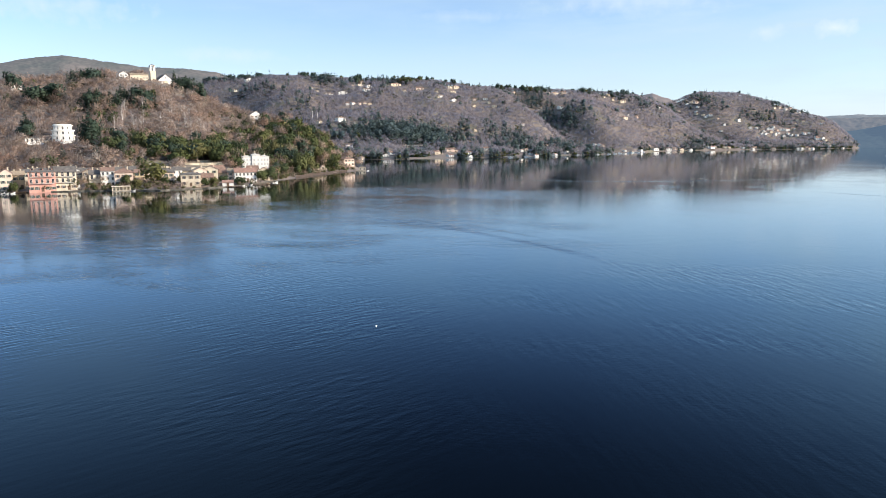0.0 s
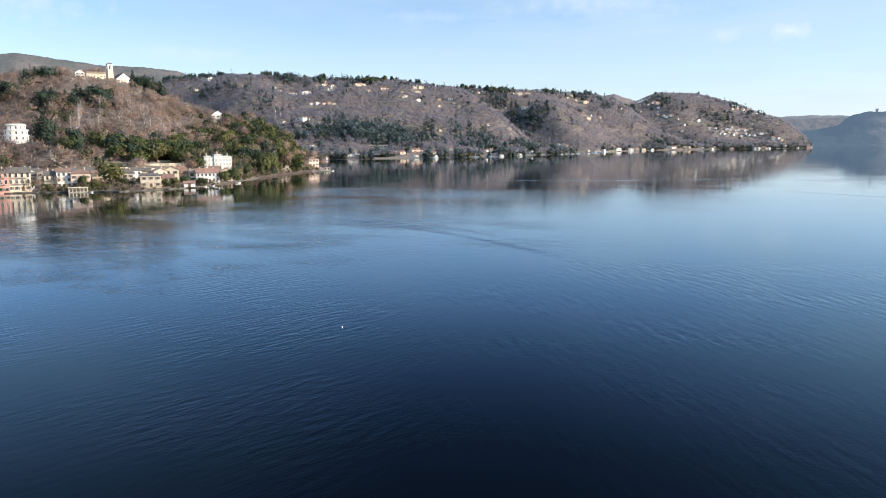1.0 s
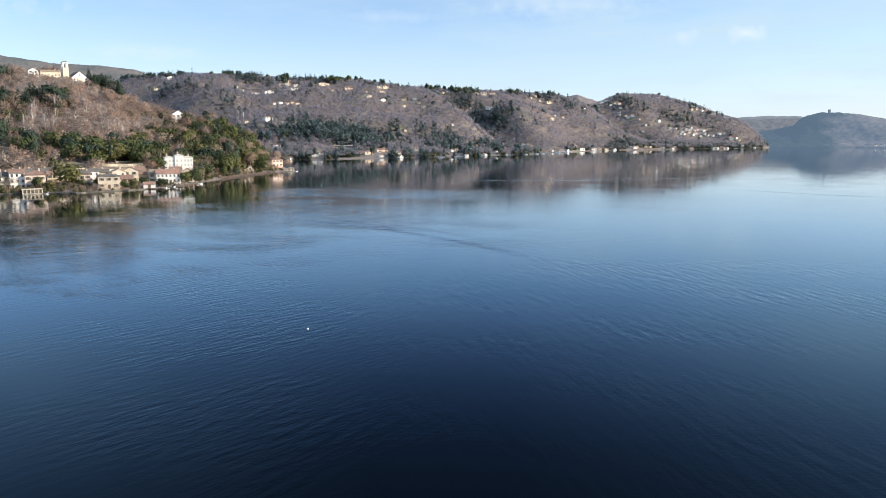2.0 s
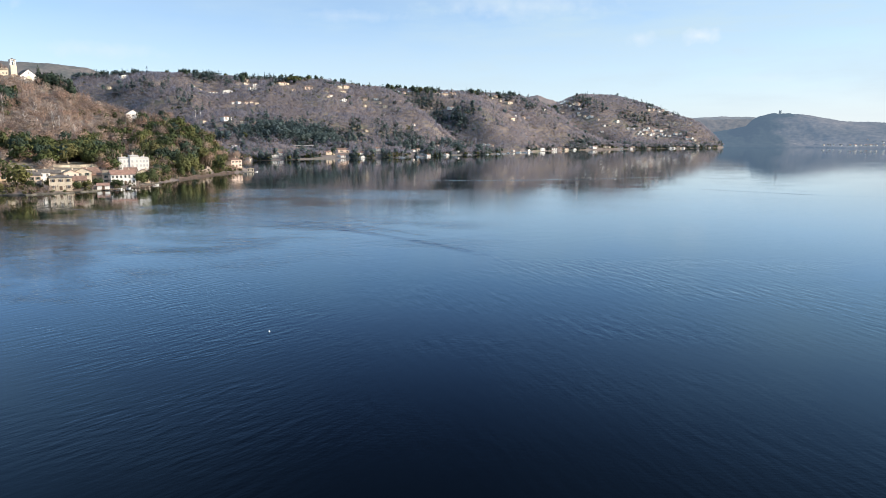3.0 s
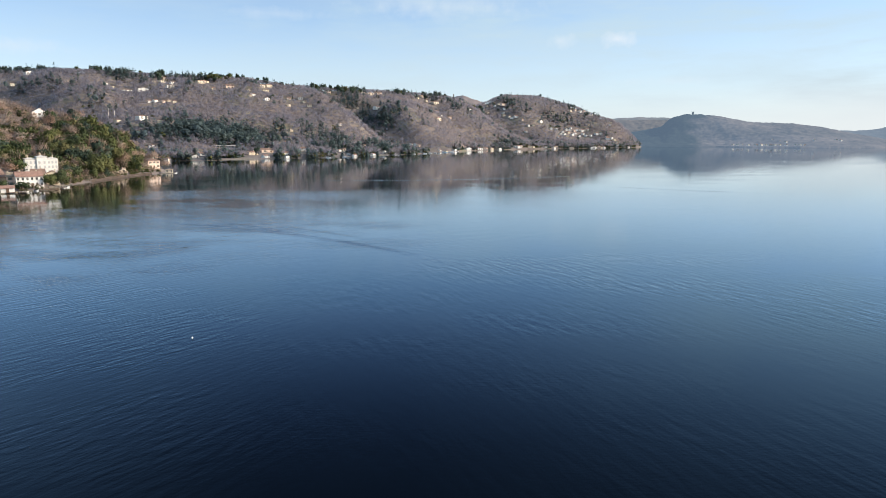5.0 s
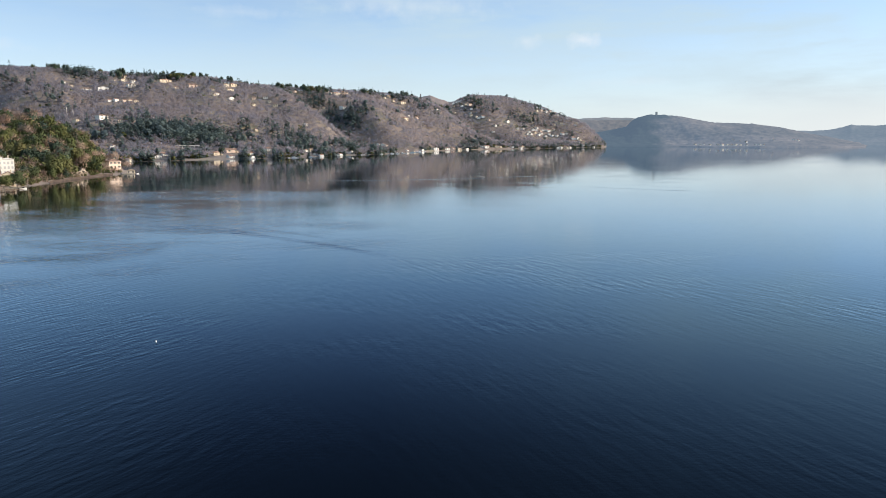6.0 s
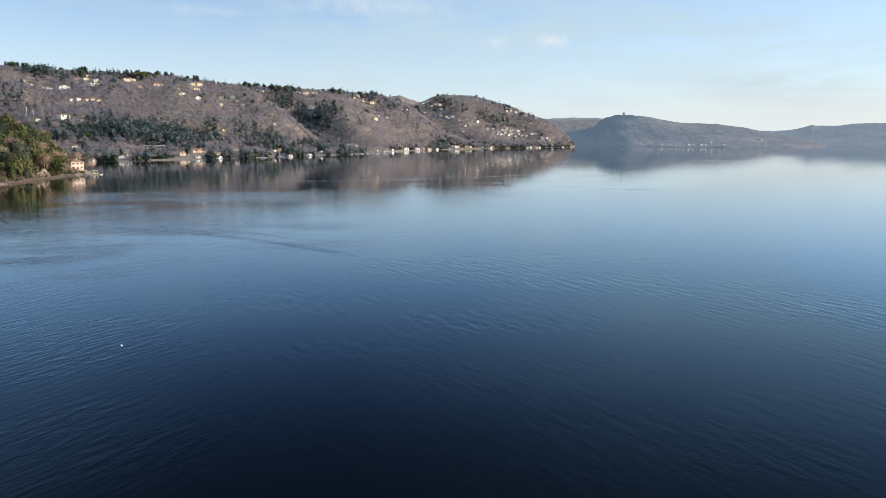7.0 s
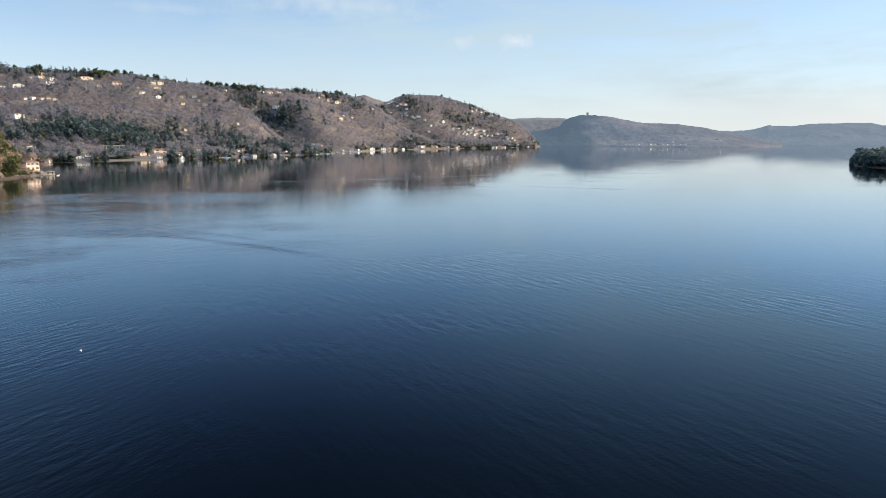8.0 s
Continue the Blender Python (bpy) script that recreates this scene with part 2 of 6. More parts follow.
def water_material():
    """Dark deep water under a glossy skin; ripples vary from glassy lanes to ruffled ones."""
    m, nt, b = material("lake_water")
    nt.nodes.remove(b)

    def math_node(op, a, c=None, clamp=False):
        n = nt.nodes.new("ShaderNodeMath")
        n.operation, n.use_clamp = op, clamp
        for k, v in enumerate((a, c)):
            if v is None:
                continue
            if isinstance(v, (int, float)):
                n.inputs[k].default_value = v
            else:
                nt.links.new(v, n.inputs[k])
        return n.outputs[0]

    def span(value, a0, a1, b0, b1):
        n = nt.nodes.new("ShaderNodeMapRange")
        n.interpolation_type = "SMOOTHSTEP"
        for key, v in zip(("From Min", "From Max", "To Min", "To Max"), (a0, a1, b0, b1)):
            n.inputs[key].default_value = v
        nt.links.new(value, n.inputs["Value"])
        return n.outputs[0]

    tc = nt.nodes.new("ShaderNodeTexCoord")
    xyz = nt.nodes.new("ShaderNodeSeparateXYZ")
    nt.links.new(tc.outputs["Object"], xyz.inputs[0])
    x, y = xyz.outputs[0], xyz.outputs[1]
    warp = math_node("MULTIPLY", math_node("SUBTRACT", noise_node(nt, coords(nt), 0.012, 3.0), 0.5), 50.0)
    dist = math_node("SQRT", math_node("ADD", math_node("MULTIPLY", x, x), math_node("MULTIPLY", y, y)))
    bear = math_node("MULTIPLY", math_node("ARCTAN2", x, y), 57.29578)
    # old wakes: distance at bearing nought, metres more per degree, curve, half width, bearings from and to, strength
    wakes = None
    for d0, slope, bend, half, b0, b1, force in ((229, -4.6, 0.019, 3.5, -10, 15, 3.2), (237, -6.1, -0.175, 3.0, -7, 5, 2.8), (247, -5.0, 0.0, 2.0, -6, 9, 2.0), (202, -4.36, 0.116, 3.0, -24, -12, 0.9),
                                                 (380, -1.5, 0.0, 32, -9, 9, 2.0), (523, -5.6, 0.262, 5, 3, 27, 2.6), (470, -1.0, 0.0, 3, -3, 16, 0.5), (728, -15.6, 0.194, 3.5, 25, 46, 1.6),
                                                 (900, 0.0, 0.0, 22, 28, 34, 0.8), (980, 0.0, 0.0, 34, 39, 60, 0.6), (560, 0.0, 0.0, 8, 30, 44, 0.4)):
        line = math_node("ADD", math_node("MULTIPLY", bear, slope), math_node("MULTIPLY", math_node("MULTIPLY", bear, bear), bend))
        off = math_node("ABSOLUTE", math_node("SUBTRACT", math_node("ADD", dist, math_node("MULTIPLY", warp, 0.16)), math_node("ADD", line, d0)))
        band = math_node("MULTIPLY", span(off, half * 0.65, half * 1.3, force, 0.0), math_node("MULTIPLY", span(bear, b0 - 3, b0 + 4, 0.0, 1.0), span(bear, b1 - 6, b1 + 4, 1.0, 0.0)))
        wakes = band if wakes is None else math_node("MAXIMUM", wakes, band)
    torn = span(noise_node(nt, coords(nt, (1.0, 3.0, 1.0), 20), 0.05, 4.0, 0.6), 0.34, 0.6, 0.45, 1.0)
    wakes = math_node("MULTIPLY", wakes, torn)
    breeze = noise_node(nt, coords(nt, (1.0, 1.7, 1.0), 12), 0.014, 4.0, 0.55)
    lanes = span(breeze, 0.38, 0.64, 0.32, 1.2)
    lee = math_node("ADD", span(bear, -26, -10, 295, 345), span(bear, 0, 22, 0, -160))
    near = span(math_node("SUBTRACT", math_node("ADD", dist, warp), lee), -35, 30, 1.0, 0.16)
    close = math_node("MULTIPLY", span(dist, 45, 130, 0.55, 1.0), span(noise_node(nt, coords(nt, (1.0, 2.0, 1.0), -30), 0.022, 3.0, 0.5), 0.38, 0.6, 0.35, 1.15))
    rough_sea = math_node("MULTIPLY", math_node("MAXIMUM", math_node("MAXIMUM", math_node("MULTIPLY", lanes, near), 0.16), wakes), close)
    right = noise_node(nt, coords(nt, (0.7, 2.2, 1.0), -84), 0.3, 2.0, 0.45)
    left = noise_node(nt, coords(nt, (0.7, 2.2, 1.0), 40), 0.42, 2.0, 0.45)
    chop = noise_node(nt, coords(nt, (0.6, 1.9, 1.0), -12), 1.2, 3.0, 0.6)
    side = span(math_node("ADD", bear, math_node("MULTIPLY", warp, 0.5)), -12, 14, 0.0, 1.0)
    swell = math_node("ADD", math_node("MULTIPLY", right, side), math_node("MULTIPLY", left, math_node("SUBTRACT", 1.0, side)))
    long_waves = noise_node(nt, coords(nt, (0.5, 1.6, 1.0), 14), 0.16, 2.0, 0.5)
    swell = math_node("ADD", swell, math_node("MULTIPLY", long_waves, span(dist, 140, 240, 0.0, 2.4)))
    b1 = add_node(nt, "ShaderNodeBump", Distance=0.30)
    nt.links.new(swell, b1.inputs["Height"])
    nt.links.new(math_node("MULTIPLY", rough_sea, math_node("ADD", 0.31, math_node("MULTIPLY", side, span(dist, 110, 210, -0.02, -0.2)))), b1.inputs["Strength"])
    b2 = add_node(nt, "ShaderNodeBump", Distance=0.07)
    nt.links.new(chop, b2.inputs["Height"])
    nt.links.new(math_node("ADD", math_node("MULTIPLY", rough_sea, 0.2), math_node("MULTIPLY", close, 0.07)), b2.inputs["Strength"])
    nt.links.new(b1.outputs[0], b2.inputs["Normal"])
    deep = nt.nodes.new("ShaderNodeBsdfDiffuse")
    deep.inputs["Color"].default_value = (0.0015, 0.0028, 0.0048, 1)
    skin = nt.nodes.new("ShaderNodeBsdfGlossy")
    skin.inputs["Color"].default_value = (0.93, 0.97, 1.0, 1)
    # a light breeze on the open water spreads the reflections; the lee of the hills stays glassy
    open_from = math_node("ADD", span(bear, -26, -10, 290, 345), span(bear, -4, 8, 0, 90))
    breezy = span(math_node("SUBTRACT", math_node("ADD", dist, math_node("MULTIPLY", warp, 0.6)), open_from), -60, 12, 1.0, 0.0)
    nt.links.new(math_node("ADD", 0.03, math_node("MULTIPLY", math_node("ADD", breezy, math_node("MULTIPLY", wakes, 0.6)), 0.06)), skin.inputs["Roughness"])
    nt.links.new(b2.outputs[0], skin.inputs["Normal"])
    facing = nt.nodes.new("ShaderNodeLayerWeight")
    facing.inputs["Blend"].default_value = 0.5
    nt.links.new(b2.outputs[0], facing.inputs["Normal"])
    gloss = nt.nodes.new("ShaderNodeFloatCurve")
    curve = gloss.mapping.curves[0]
    for at, v in ((0.40, 0.006), (0.52, 0.0155), (0.60, 0.045), (0.68, 0.12), (0.76, 0.272), (0.83, 0.47), (0.91, 0.72), (0.965, 0.87)):
        curve.points.new(at, v)
    curve.points[0].location, curve.points[-1].location = (0.0, 0.008), (1.0, 1.0)
    gloss.mapping.update()
    nt.links.new(facing.outputs["Facing"], gloss.inputs["Value"])
    tone = ramp_node(nt, facing.outputs["Facing"], [(0.5, (0.5, 0.7, 1.0)), (0.8, (0.61, 0.82, 1.0)), (0.94, (0.95, 0.98, 1.0))])
    nt.links.new(tone.outputs[0], skin.inputs["Color"])
    blend = nt.nodes.new("ShaderNodeMixShader")
    nt.links.new(gloss.outputs[0], blend.inputs[0])
    nt.links.new(deep.outputs[0], blend.inputs[1])
    nt.links.new(skin.outputs[0], blend.inputs[2])
    nt.links.new(blend.outputs[0], nt.nodes["Material Output"].inputs["Surface"])
    return m


MAT_WATER = water_material()

# ---------- terrain ----------
# Bearings in degrees to the right of the first view, distances from under the drone in metres.
# Each range of hills: rows of bearing, distance of its foot, distance of its crest, height of its crest.
PENINSULA = [(-80, 620, 1000, 30), (-50, 480, 1000, 80), (-33, 450, 960, 86), (-28, 443, 960, 96), (-25.3, 438, 950, 101), (-22.5, 428, 940, 98),
             (-20, 436, 900, 82), (-18.2, 440, 860, 62), (-15.3, 468, 790, 47), (-13, 520, 740, 42), (-11.3, 560, 715, 34), (-10, 590, 700, 24),
             (-8.8, 622, 690, 9), (-7.3, 648, 672, 2), (-6.6, 655, 668, -3), (-4, 655, 668, -30)]
RIDGE = [(-80, 1500, 2600, 120), (-30, 1400, 2300, 175), (-18, 1250, 2000, 178), (-14.3, 1150, 1950, 189), (-11.2, 1060, 1900, 187), (-7.6, 995, 1900, 182),
         (-4.5, 985, 1880, 178), (-0.6, 1032, 1880, 177), (2.1, 1060, 1900, 163), (5.4, 1100, 1950, 160), (9.9, 1210, 2050, 161), (12.6, 1290, 2120, 158),
         (15.3, 1480, 2250, 151), (16.8, 1620, 2350, 147), (18.7, 1740, 2500, 153), (20.3, 1830, 2700, 188), (23, 1955, 2750, 184), (25.4, 2050, 2650, 147),
         (27.5, 2140, 2560, 112), (28.9, 2200, 2540, 88), (29.6, 2260, 2520, 68),
         (30.3, 2330, 2500, 42), (30.95, 2400, 2480, 12), (31.35, 2430, 2480, -6), (36, 2430, 2480, -40)]
BACK_HILL = [(12, 2700, 3300, 60), (15, 2700, 3300, 205), (16.8, 2700, 3300, 224), (18.5, 2700, 3300, 190), (21, 2700, 3300, 90)]
MOUNTAIN = [(-80, 2400, 3500, 200), (-40, 2400, 3500, 290), (-32.4, 2400, 3500, 337), (-30.6, 2400, 3500, 364), (-28.5, 2400, 3500, 384), (-26, 2400, 3500, 367),
            (-23.4, 2400, 3500, 349), (-19.8, 2400, 3500, 345), (-18, 2400, 3500, 335), (-17, 2400, 3500, 312), (-14, 2400, 3500, 245), (-8, 2400, 3500, 160)]
TOWER_HILL = [(28.0, 2700, 3050, -10), (29.0, 2650, 3050, 30), (30.26, 2600, 3050, 47), (31.64, 2600, 3050, 58), (32.7, 2600, 3050, 70), (33.25, 2600, 3050, 99), (33.7, 2600, 3050, 111), (34.4, 2600, 3050, 120), (35.6, 2600, 3050, 119), (36.8, 2600, 3050, 112),
              (39.4, 2450, 3080, 85), (42, 2400, 3100, 80), (44.1, 2400, 3120, 64), (45.4, 2420, 3120, 46), (47.5, 2500, 3120, 22), (50, 2700, 3120, -8)]
FAR_HILLS = [(40, 3300, 4000, 30), (43, 3300, 4000, 50), (45.3, 3300, 4000, 60), (46.1, 3300, 4000, 58), (46.8, 3300, 4000, 61), (47.5, 3300, 4000, 69), (48.1, 3300, 4000, 80), (48.5, 3300, 4000, 90), (48.8, 3300, 4000, 85),
             (50, 3300, 4000, 83), (51.1, 3300, 4000, 93), (52.9, 3300, 4000, 95), (53.6, 3300, 4000, 98), (55, 3300, 4000, 95), (55.7, 3300, 4000, 82), (65, 3100, 3900, 75), (90, 2600, 3600, 70)]
LAST_RIDGE = [(24, 3500, 4200, 100), (29, 3500, 4200, 137), (31, 3500, 4200, 144), (33, 3500, 4200, 140), (38, 3500, 4200, 110), (44, 3500, 4200, 60)]
SADDLE = [(24, 2900, 3350, 40), (27.5, 2900, 3350, 110), (28.6, 2900, 3350, 112), (29.3, 2900, 3350, 107), (30.2, 2900, 3350, 107), (31.4, 2900, 3350, 109), (33.2, 2900, 3350, 104), (36, 2900, 3350, 60)]
POINT = [(53.6, 950, 970, -8), (54.0, 940, 965, 1.0), (54.5, 850, 930, 3), (55.9, 806, 930, 4), (60, 790, 950, 7), (75, 760, 960, 12), (90, 700, 1000, 20)]
BEHIND = [(80, 2000, 2600, 20), (95, 900, 1600, 80), (140, 700, 1500, 110), (180, 800, 1500, 90), (230, 900, 1600, 80), (262, 900, 1500, 60), (280, 620, 1200, 40)]
RANGES = [(PENINSULA, 1.3, 0.55), (RIDGE, 1.15, 1.0), (BACK_HILL, 1.2, 1.0), (MOUNTAIN, 1.2, 1.0), (TOWER_HILL, 1.15, 1.0), (FAR_HILLS, 1.2, 1.0), (LAST_RIDGE, 1.2, 1.0), (SADDLE, 1.2, 1.0), (POINT, 1.0, 0.7), (BEHIND, 1.2, 1.0)]


def lattice(x, y, seed):
    """Value noise on a unit lattice, 0 to 1."""
    xi, yi = np.floor(x).astype(np.int64), np.floor(y).astype(np.int64)
    fx, fy = x - xi, y - yi
    fx, fy = fx * fx * (3 - 2 * fx), fy * fy * (3 - 2 * fy)

    def h(i, j):
        n = (i * 374761393 + j * 668265263 + seed * 974634777) & 0xFFFFFFFF
        n = ((n ^ (n >> 13)) * 1274126177) & 0xFFFFFFFF
        return ((n ^ (n >> 16)) & 0xFFFFFF) / float(0xFFFFFF)

    return (h(xi, yi) * (1 - fx) + h(xi + 1, yi) * fx) * (1 - fy) + (h(xi, yi + 1) * (1 - fx) + h(xi + 1, yi + 1) * fx) * fy


def fractal(x, y, size, seed, octaves=4):
    total, amp, norm = 0.0, 1.0, 0.0
    for k in range(octaves):
        total = total + amp * lattice(x / size * 2 ** k + 17.3 * k, y / size * 2 ** k - 9.1 * k, seed + k)
        norm += amp
        amp *= 0.5
    return total / norm


def valley(x, y, p, q, depth, width):
    """A gully (depth below nought) or a spur along the line from p to q."""
    dx, dy = q[0] - p[0], q[1] - p[1]
    t = np.clip(((x - p[0]) * dx + (y - p[1]) * dy) / (dx * dx + dy * dy), 0, 1)
    off = np.hypot(x - p[0] - t * dx, y - p[1] - t * dy)
    return depth * np.exp(-(off / width) ** 2) * np.clip(np.minimum(t * 4, (1 - t) * 3), 0, 1)


def height_at(x, y, ranges=RANGES):
    """The height of the land at plan points (arrays), with the bed of the lake below zero."""
    x, y = np.asarray(x, float), np.asarray(y, float)
    a, d = np.degrees(np.arctan2(x, y)), np.hypot(x, y)
    rough = fractal(x, y, 260.0, 3) - 0.5
    fine = fractal(x, y, 45.0, 11) - 0.5
    gully = np.abs(fractal(x, y, 420.0, 29, 3) - 0.5) * 2
    z = np.full(x.shape, -12.0)
    for rows, power, steep in ranges:
        t = np.array(rows, float)
        aa = np.where((t[0, 0] > 0) & (t[-1, 0] > 180) & (a < 0), a + 360, a)
        foot, crest, top = (np.interp(aa, t[:, 0], t[:, k]) for k in (1, 2, 3))
        inside = (aa >= t[0, 0]) & (aa <= t[-1, 0])
        u = (d - foot) / (crest - foot)
        up = np.clip(u, 0, 1)
        shape = 0.35 * up ** power + 0.65 * (up ** power) * (up ** power) * (3 - 2 * up ** power)
        back = np.clip((d - crest) / ((crest - foot) * steep), 0, 1)
        zz = top * shape * (1 - back * back * (3 - 2 * back))
        bump = np.clip(np.minimum(up * 3, 1), 0, 1) * np.clip(1 - np.clip(u, 0, 1) ** 4, 0, 1)
        zz = zz + bump * np.clip(top, 0, 200) * (rough * 0.35 + (gully - 0.3) * 0.16) + np.clip(up * 6, 0, 1) * fine * 2.0
        if rows is RIDGE:
            # gullies and the spurs beside them
            for p, q, depth, width in (((215, 1910), (335, 1340), -36, 60), ((95, 1880), (265, 1330), 22, 62), ((330, 1900), (440, 1480), 12, 70), ((-330, 1800), (-200, 1380), -16, 60),
                                       ((770, 2400), (815, 1880), -44, 85), ((610, 2200), (690, 1720), 20, 95), ((-60, 1800), (-70, 1380), -14, 70), ((1150, 2350), (1010, 1960), -20, 80),
                                       ((-480, 1750), (-300, 1420), 12, 70), ((480, 2050), (520, 1650), -16, 60)):
                zz = zz + valley(x, y, p, q, depth, width)
        zz = np.where(u < 0, np.maximum((d - foot) * 0.12, -12), zz + np.clip(up * 40, 0, 1) * 0.9)
        zz = np.where(u > 1 + steep, -12, zz)
        zz = np.where(inside & (top > -2), zz, np.where(inside, np.minimum(zz, top), -12))
        z = np.maximum(z, zz)
    return z


def ground_sheet(name, bearings, distances, mat, label):
    a, d = np.meshgrid(np.radians(bearings), distances, indexing="ij")
    x, y = d * np.sin(a), d * np.cos(a)
    co = np.stack([x, y, height_at(x, y)], -1).reshape(-1, 3)
    n, m = len(bearings), len(distances)
    i, j = np.meshgrid(np.arange(n - 1), np.arange(m - 1), indexing="ij")
    k = (i * m + j).ravel()
    ob = mesh_from(name, co, np.stack([k, k + 1, k + m + 1, k + m], -1), mat, smooth=True)
    return tagged(ob, label, "ground", kind="structure")


def mesh_from(name, co, faces, mat, smooth=False, tint=None, normals=None):
    """One mesh object from arrays: points (n, 3) and faces (m, 3 or 4)."""
    faces = np.asarray(faces)
    me = bpy.data.meshes.new(name)
    me.vertices.add(len(co))
    me.vertices.foreach_set("co", np.asarray(co, np.float32).ravel())
    me.loops.add(faces.size)
    me.loops.foreach_set("vertex_index", faces.astype(np.int32).ravel())
    me.polygons.add(len(faces))
    me.polygons.foreach_set("loop_start", np.arange(len(faces), dtype=np.int32) * faces.shape[1])
    if smooth or normals is not None:
        me.polygons.foreach_set("use_smooth", np.ones(len(faces), bool))
    me.update(calc_edges=True)
    if tint is not None:
        me.attributes.new("tint", "FLOAT", "POINT").data.foreach_set("value", np.asarray(tint, np.float32))
    if normals is not None:
        me.attributes.new("custom_normal", "FLOAT_VECTOR", "POINT").data.foreach_set("vector", np.asarray(normals, np.float32).ravel())
    me.materials.append(mat)
    return new(name, me)


bearings = np.concatenate([np.arange(-180, -62, 2.0), np.arange(-62, 72, 0.42), np.arange(72, 180.1, 2.0)])
bearings[-1] = 180.0
distances = np.concatenate([[1.0, 200, 380], np.arange(400, 1200, 10.0), np.arange(1200, 2800, 20.0), np.arange(2800, 4700, 60.0)])
ground_sheet("ground", bearings, distances, MAT_GROUND, "brown winter hillsides of soil and dry grass round the lake")


def lake():
    ring = np.radians(np.arange(0, 360, 4.0))
    co = np.concatenate([[[0, 0, 0]], np.stack([4900 * np.sin(ring), 4900 * np.cos(ring), ring * 0], -1)])
    n = len(ring)
    k = np.arange(n)
    ob = mesh_from("water", co, np.stack([k * 0, (k + 1) % n + 1, k + 1], -1), MAT_WATER)
    tagged(ob, "calm dark blue lake water with fine ripples", "water", kind="structure")


lake()



def backdrop_material(name, low, high, haze_glow, conifers=None):
    """Distant woods; an even bluish glow stands in for kilometres of haze."""
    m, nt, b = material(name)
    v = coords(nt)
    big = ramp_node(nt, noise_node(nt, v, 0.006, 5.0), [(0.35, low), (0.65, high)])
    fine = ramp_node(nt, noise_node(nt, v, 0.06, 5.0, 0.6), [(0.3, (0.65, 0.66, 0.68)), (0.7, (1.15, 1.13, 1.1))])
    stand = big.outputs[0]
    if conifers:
        # dark conifers, darkened further for the hill's shaded flank, west of an uneven line through the lake's middle,
        # mixed woods east of it
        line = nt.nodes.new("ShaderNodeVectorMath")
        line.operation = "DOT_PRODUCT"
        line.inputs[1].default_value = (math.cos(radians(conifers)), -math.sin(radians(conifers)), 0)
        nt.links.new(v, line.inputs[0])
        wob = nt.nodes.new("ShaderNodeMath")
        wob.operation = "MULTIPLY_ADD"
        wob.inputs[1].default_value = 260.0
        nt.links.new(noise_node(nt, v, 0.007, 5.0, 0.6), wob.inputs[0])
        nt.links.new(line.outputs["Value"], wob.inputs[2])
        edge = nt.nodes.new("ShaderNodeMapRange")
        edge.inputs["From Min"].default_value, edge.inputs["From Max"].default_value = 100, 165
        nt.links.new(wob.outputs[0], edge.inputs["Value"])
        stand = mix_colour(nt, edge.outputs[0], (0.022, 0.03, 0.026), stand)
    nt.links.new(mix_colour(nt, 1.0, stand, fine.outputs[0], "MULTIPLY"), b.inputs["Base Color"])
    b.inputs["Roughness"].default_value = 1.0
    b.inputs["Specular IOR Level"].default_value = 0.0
    # haze put in as emission of the woods themselves
    b.inputs["Emission Color"].default_value = (*haze_glow, 1)
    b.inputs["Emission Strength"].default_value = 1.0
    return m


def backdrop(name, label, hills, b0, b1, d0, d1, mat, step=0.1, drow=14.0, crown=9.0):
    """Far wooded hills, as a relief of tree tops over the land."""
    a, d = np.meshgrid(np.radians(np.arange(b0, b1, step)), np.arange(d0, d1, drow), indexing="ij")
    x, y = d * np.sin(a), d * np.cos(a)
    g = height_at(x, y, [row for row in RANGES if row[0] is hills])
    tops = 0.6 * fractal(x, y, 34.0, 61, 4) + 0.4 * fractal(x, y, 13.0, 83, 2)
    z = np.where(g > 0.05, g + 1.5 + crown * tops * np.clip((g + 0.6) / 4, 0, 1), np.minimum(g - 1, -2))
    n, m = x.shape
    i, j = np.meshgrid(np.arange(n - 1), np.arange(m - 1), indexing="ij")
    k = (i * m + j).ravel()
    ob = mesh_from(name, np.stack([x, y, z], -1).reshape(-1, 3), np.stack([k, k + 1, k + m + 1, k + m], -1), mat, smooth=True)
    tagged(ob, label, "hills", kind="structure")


# the third colour of each material is the glow that paints its haze
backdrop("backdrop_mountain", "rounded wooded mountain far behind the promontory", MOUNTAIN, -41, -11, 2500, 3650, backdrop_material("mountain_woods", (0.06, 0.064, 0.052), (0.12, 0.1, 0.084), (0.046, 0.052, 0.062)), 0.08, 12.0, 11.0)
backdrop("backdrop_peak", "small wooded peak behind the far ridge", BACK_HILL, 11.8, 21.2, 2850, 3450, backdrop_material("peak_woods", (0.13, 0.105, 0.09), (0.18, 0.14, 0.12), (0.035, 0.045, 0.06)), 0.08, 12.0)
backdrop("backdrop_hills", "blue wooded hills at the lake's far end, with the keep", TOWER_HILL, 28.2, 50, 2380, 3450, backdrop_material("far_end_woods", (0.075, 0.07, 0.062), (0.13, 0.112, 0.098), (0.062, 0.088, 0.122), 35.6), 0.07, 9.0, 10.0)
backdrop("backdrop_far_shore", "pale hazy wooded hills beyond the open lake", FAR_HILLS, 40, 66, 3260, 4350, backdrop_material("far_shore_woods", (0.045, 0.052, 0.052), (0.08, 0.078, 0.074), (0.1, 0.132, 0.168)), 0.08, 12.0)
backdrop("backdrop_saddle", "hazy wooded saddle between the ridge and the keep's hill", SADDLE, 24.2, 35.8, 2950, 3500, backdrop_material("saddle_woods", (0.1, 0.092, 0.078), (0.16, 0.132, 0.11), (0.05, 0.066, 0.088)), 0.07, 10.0)
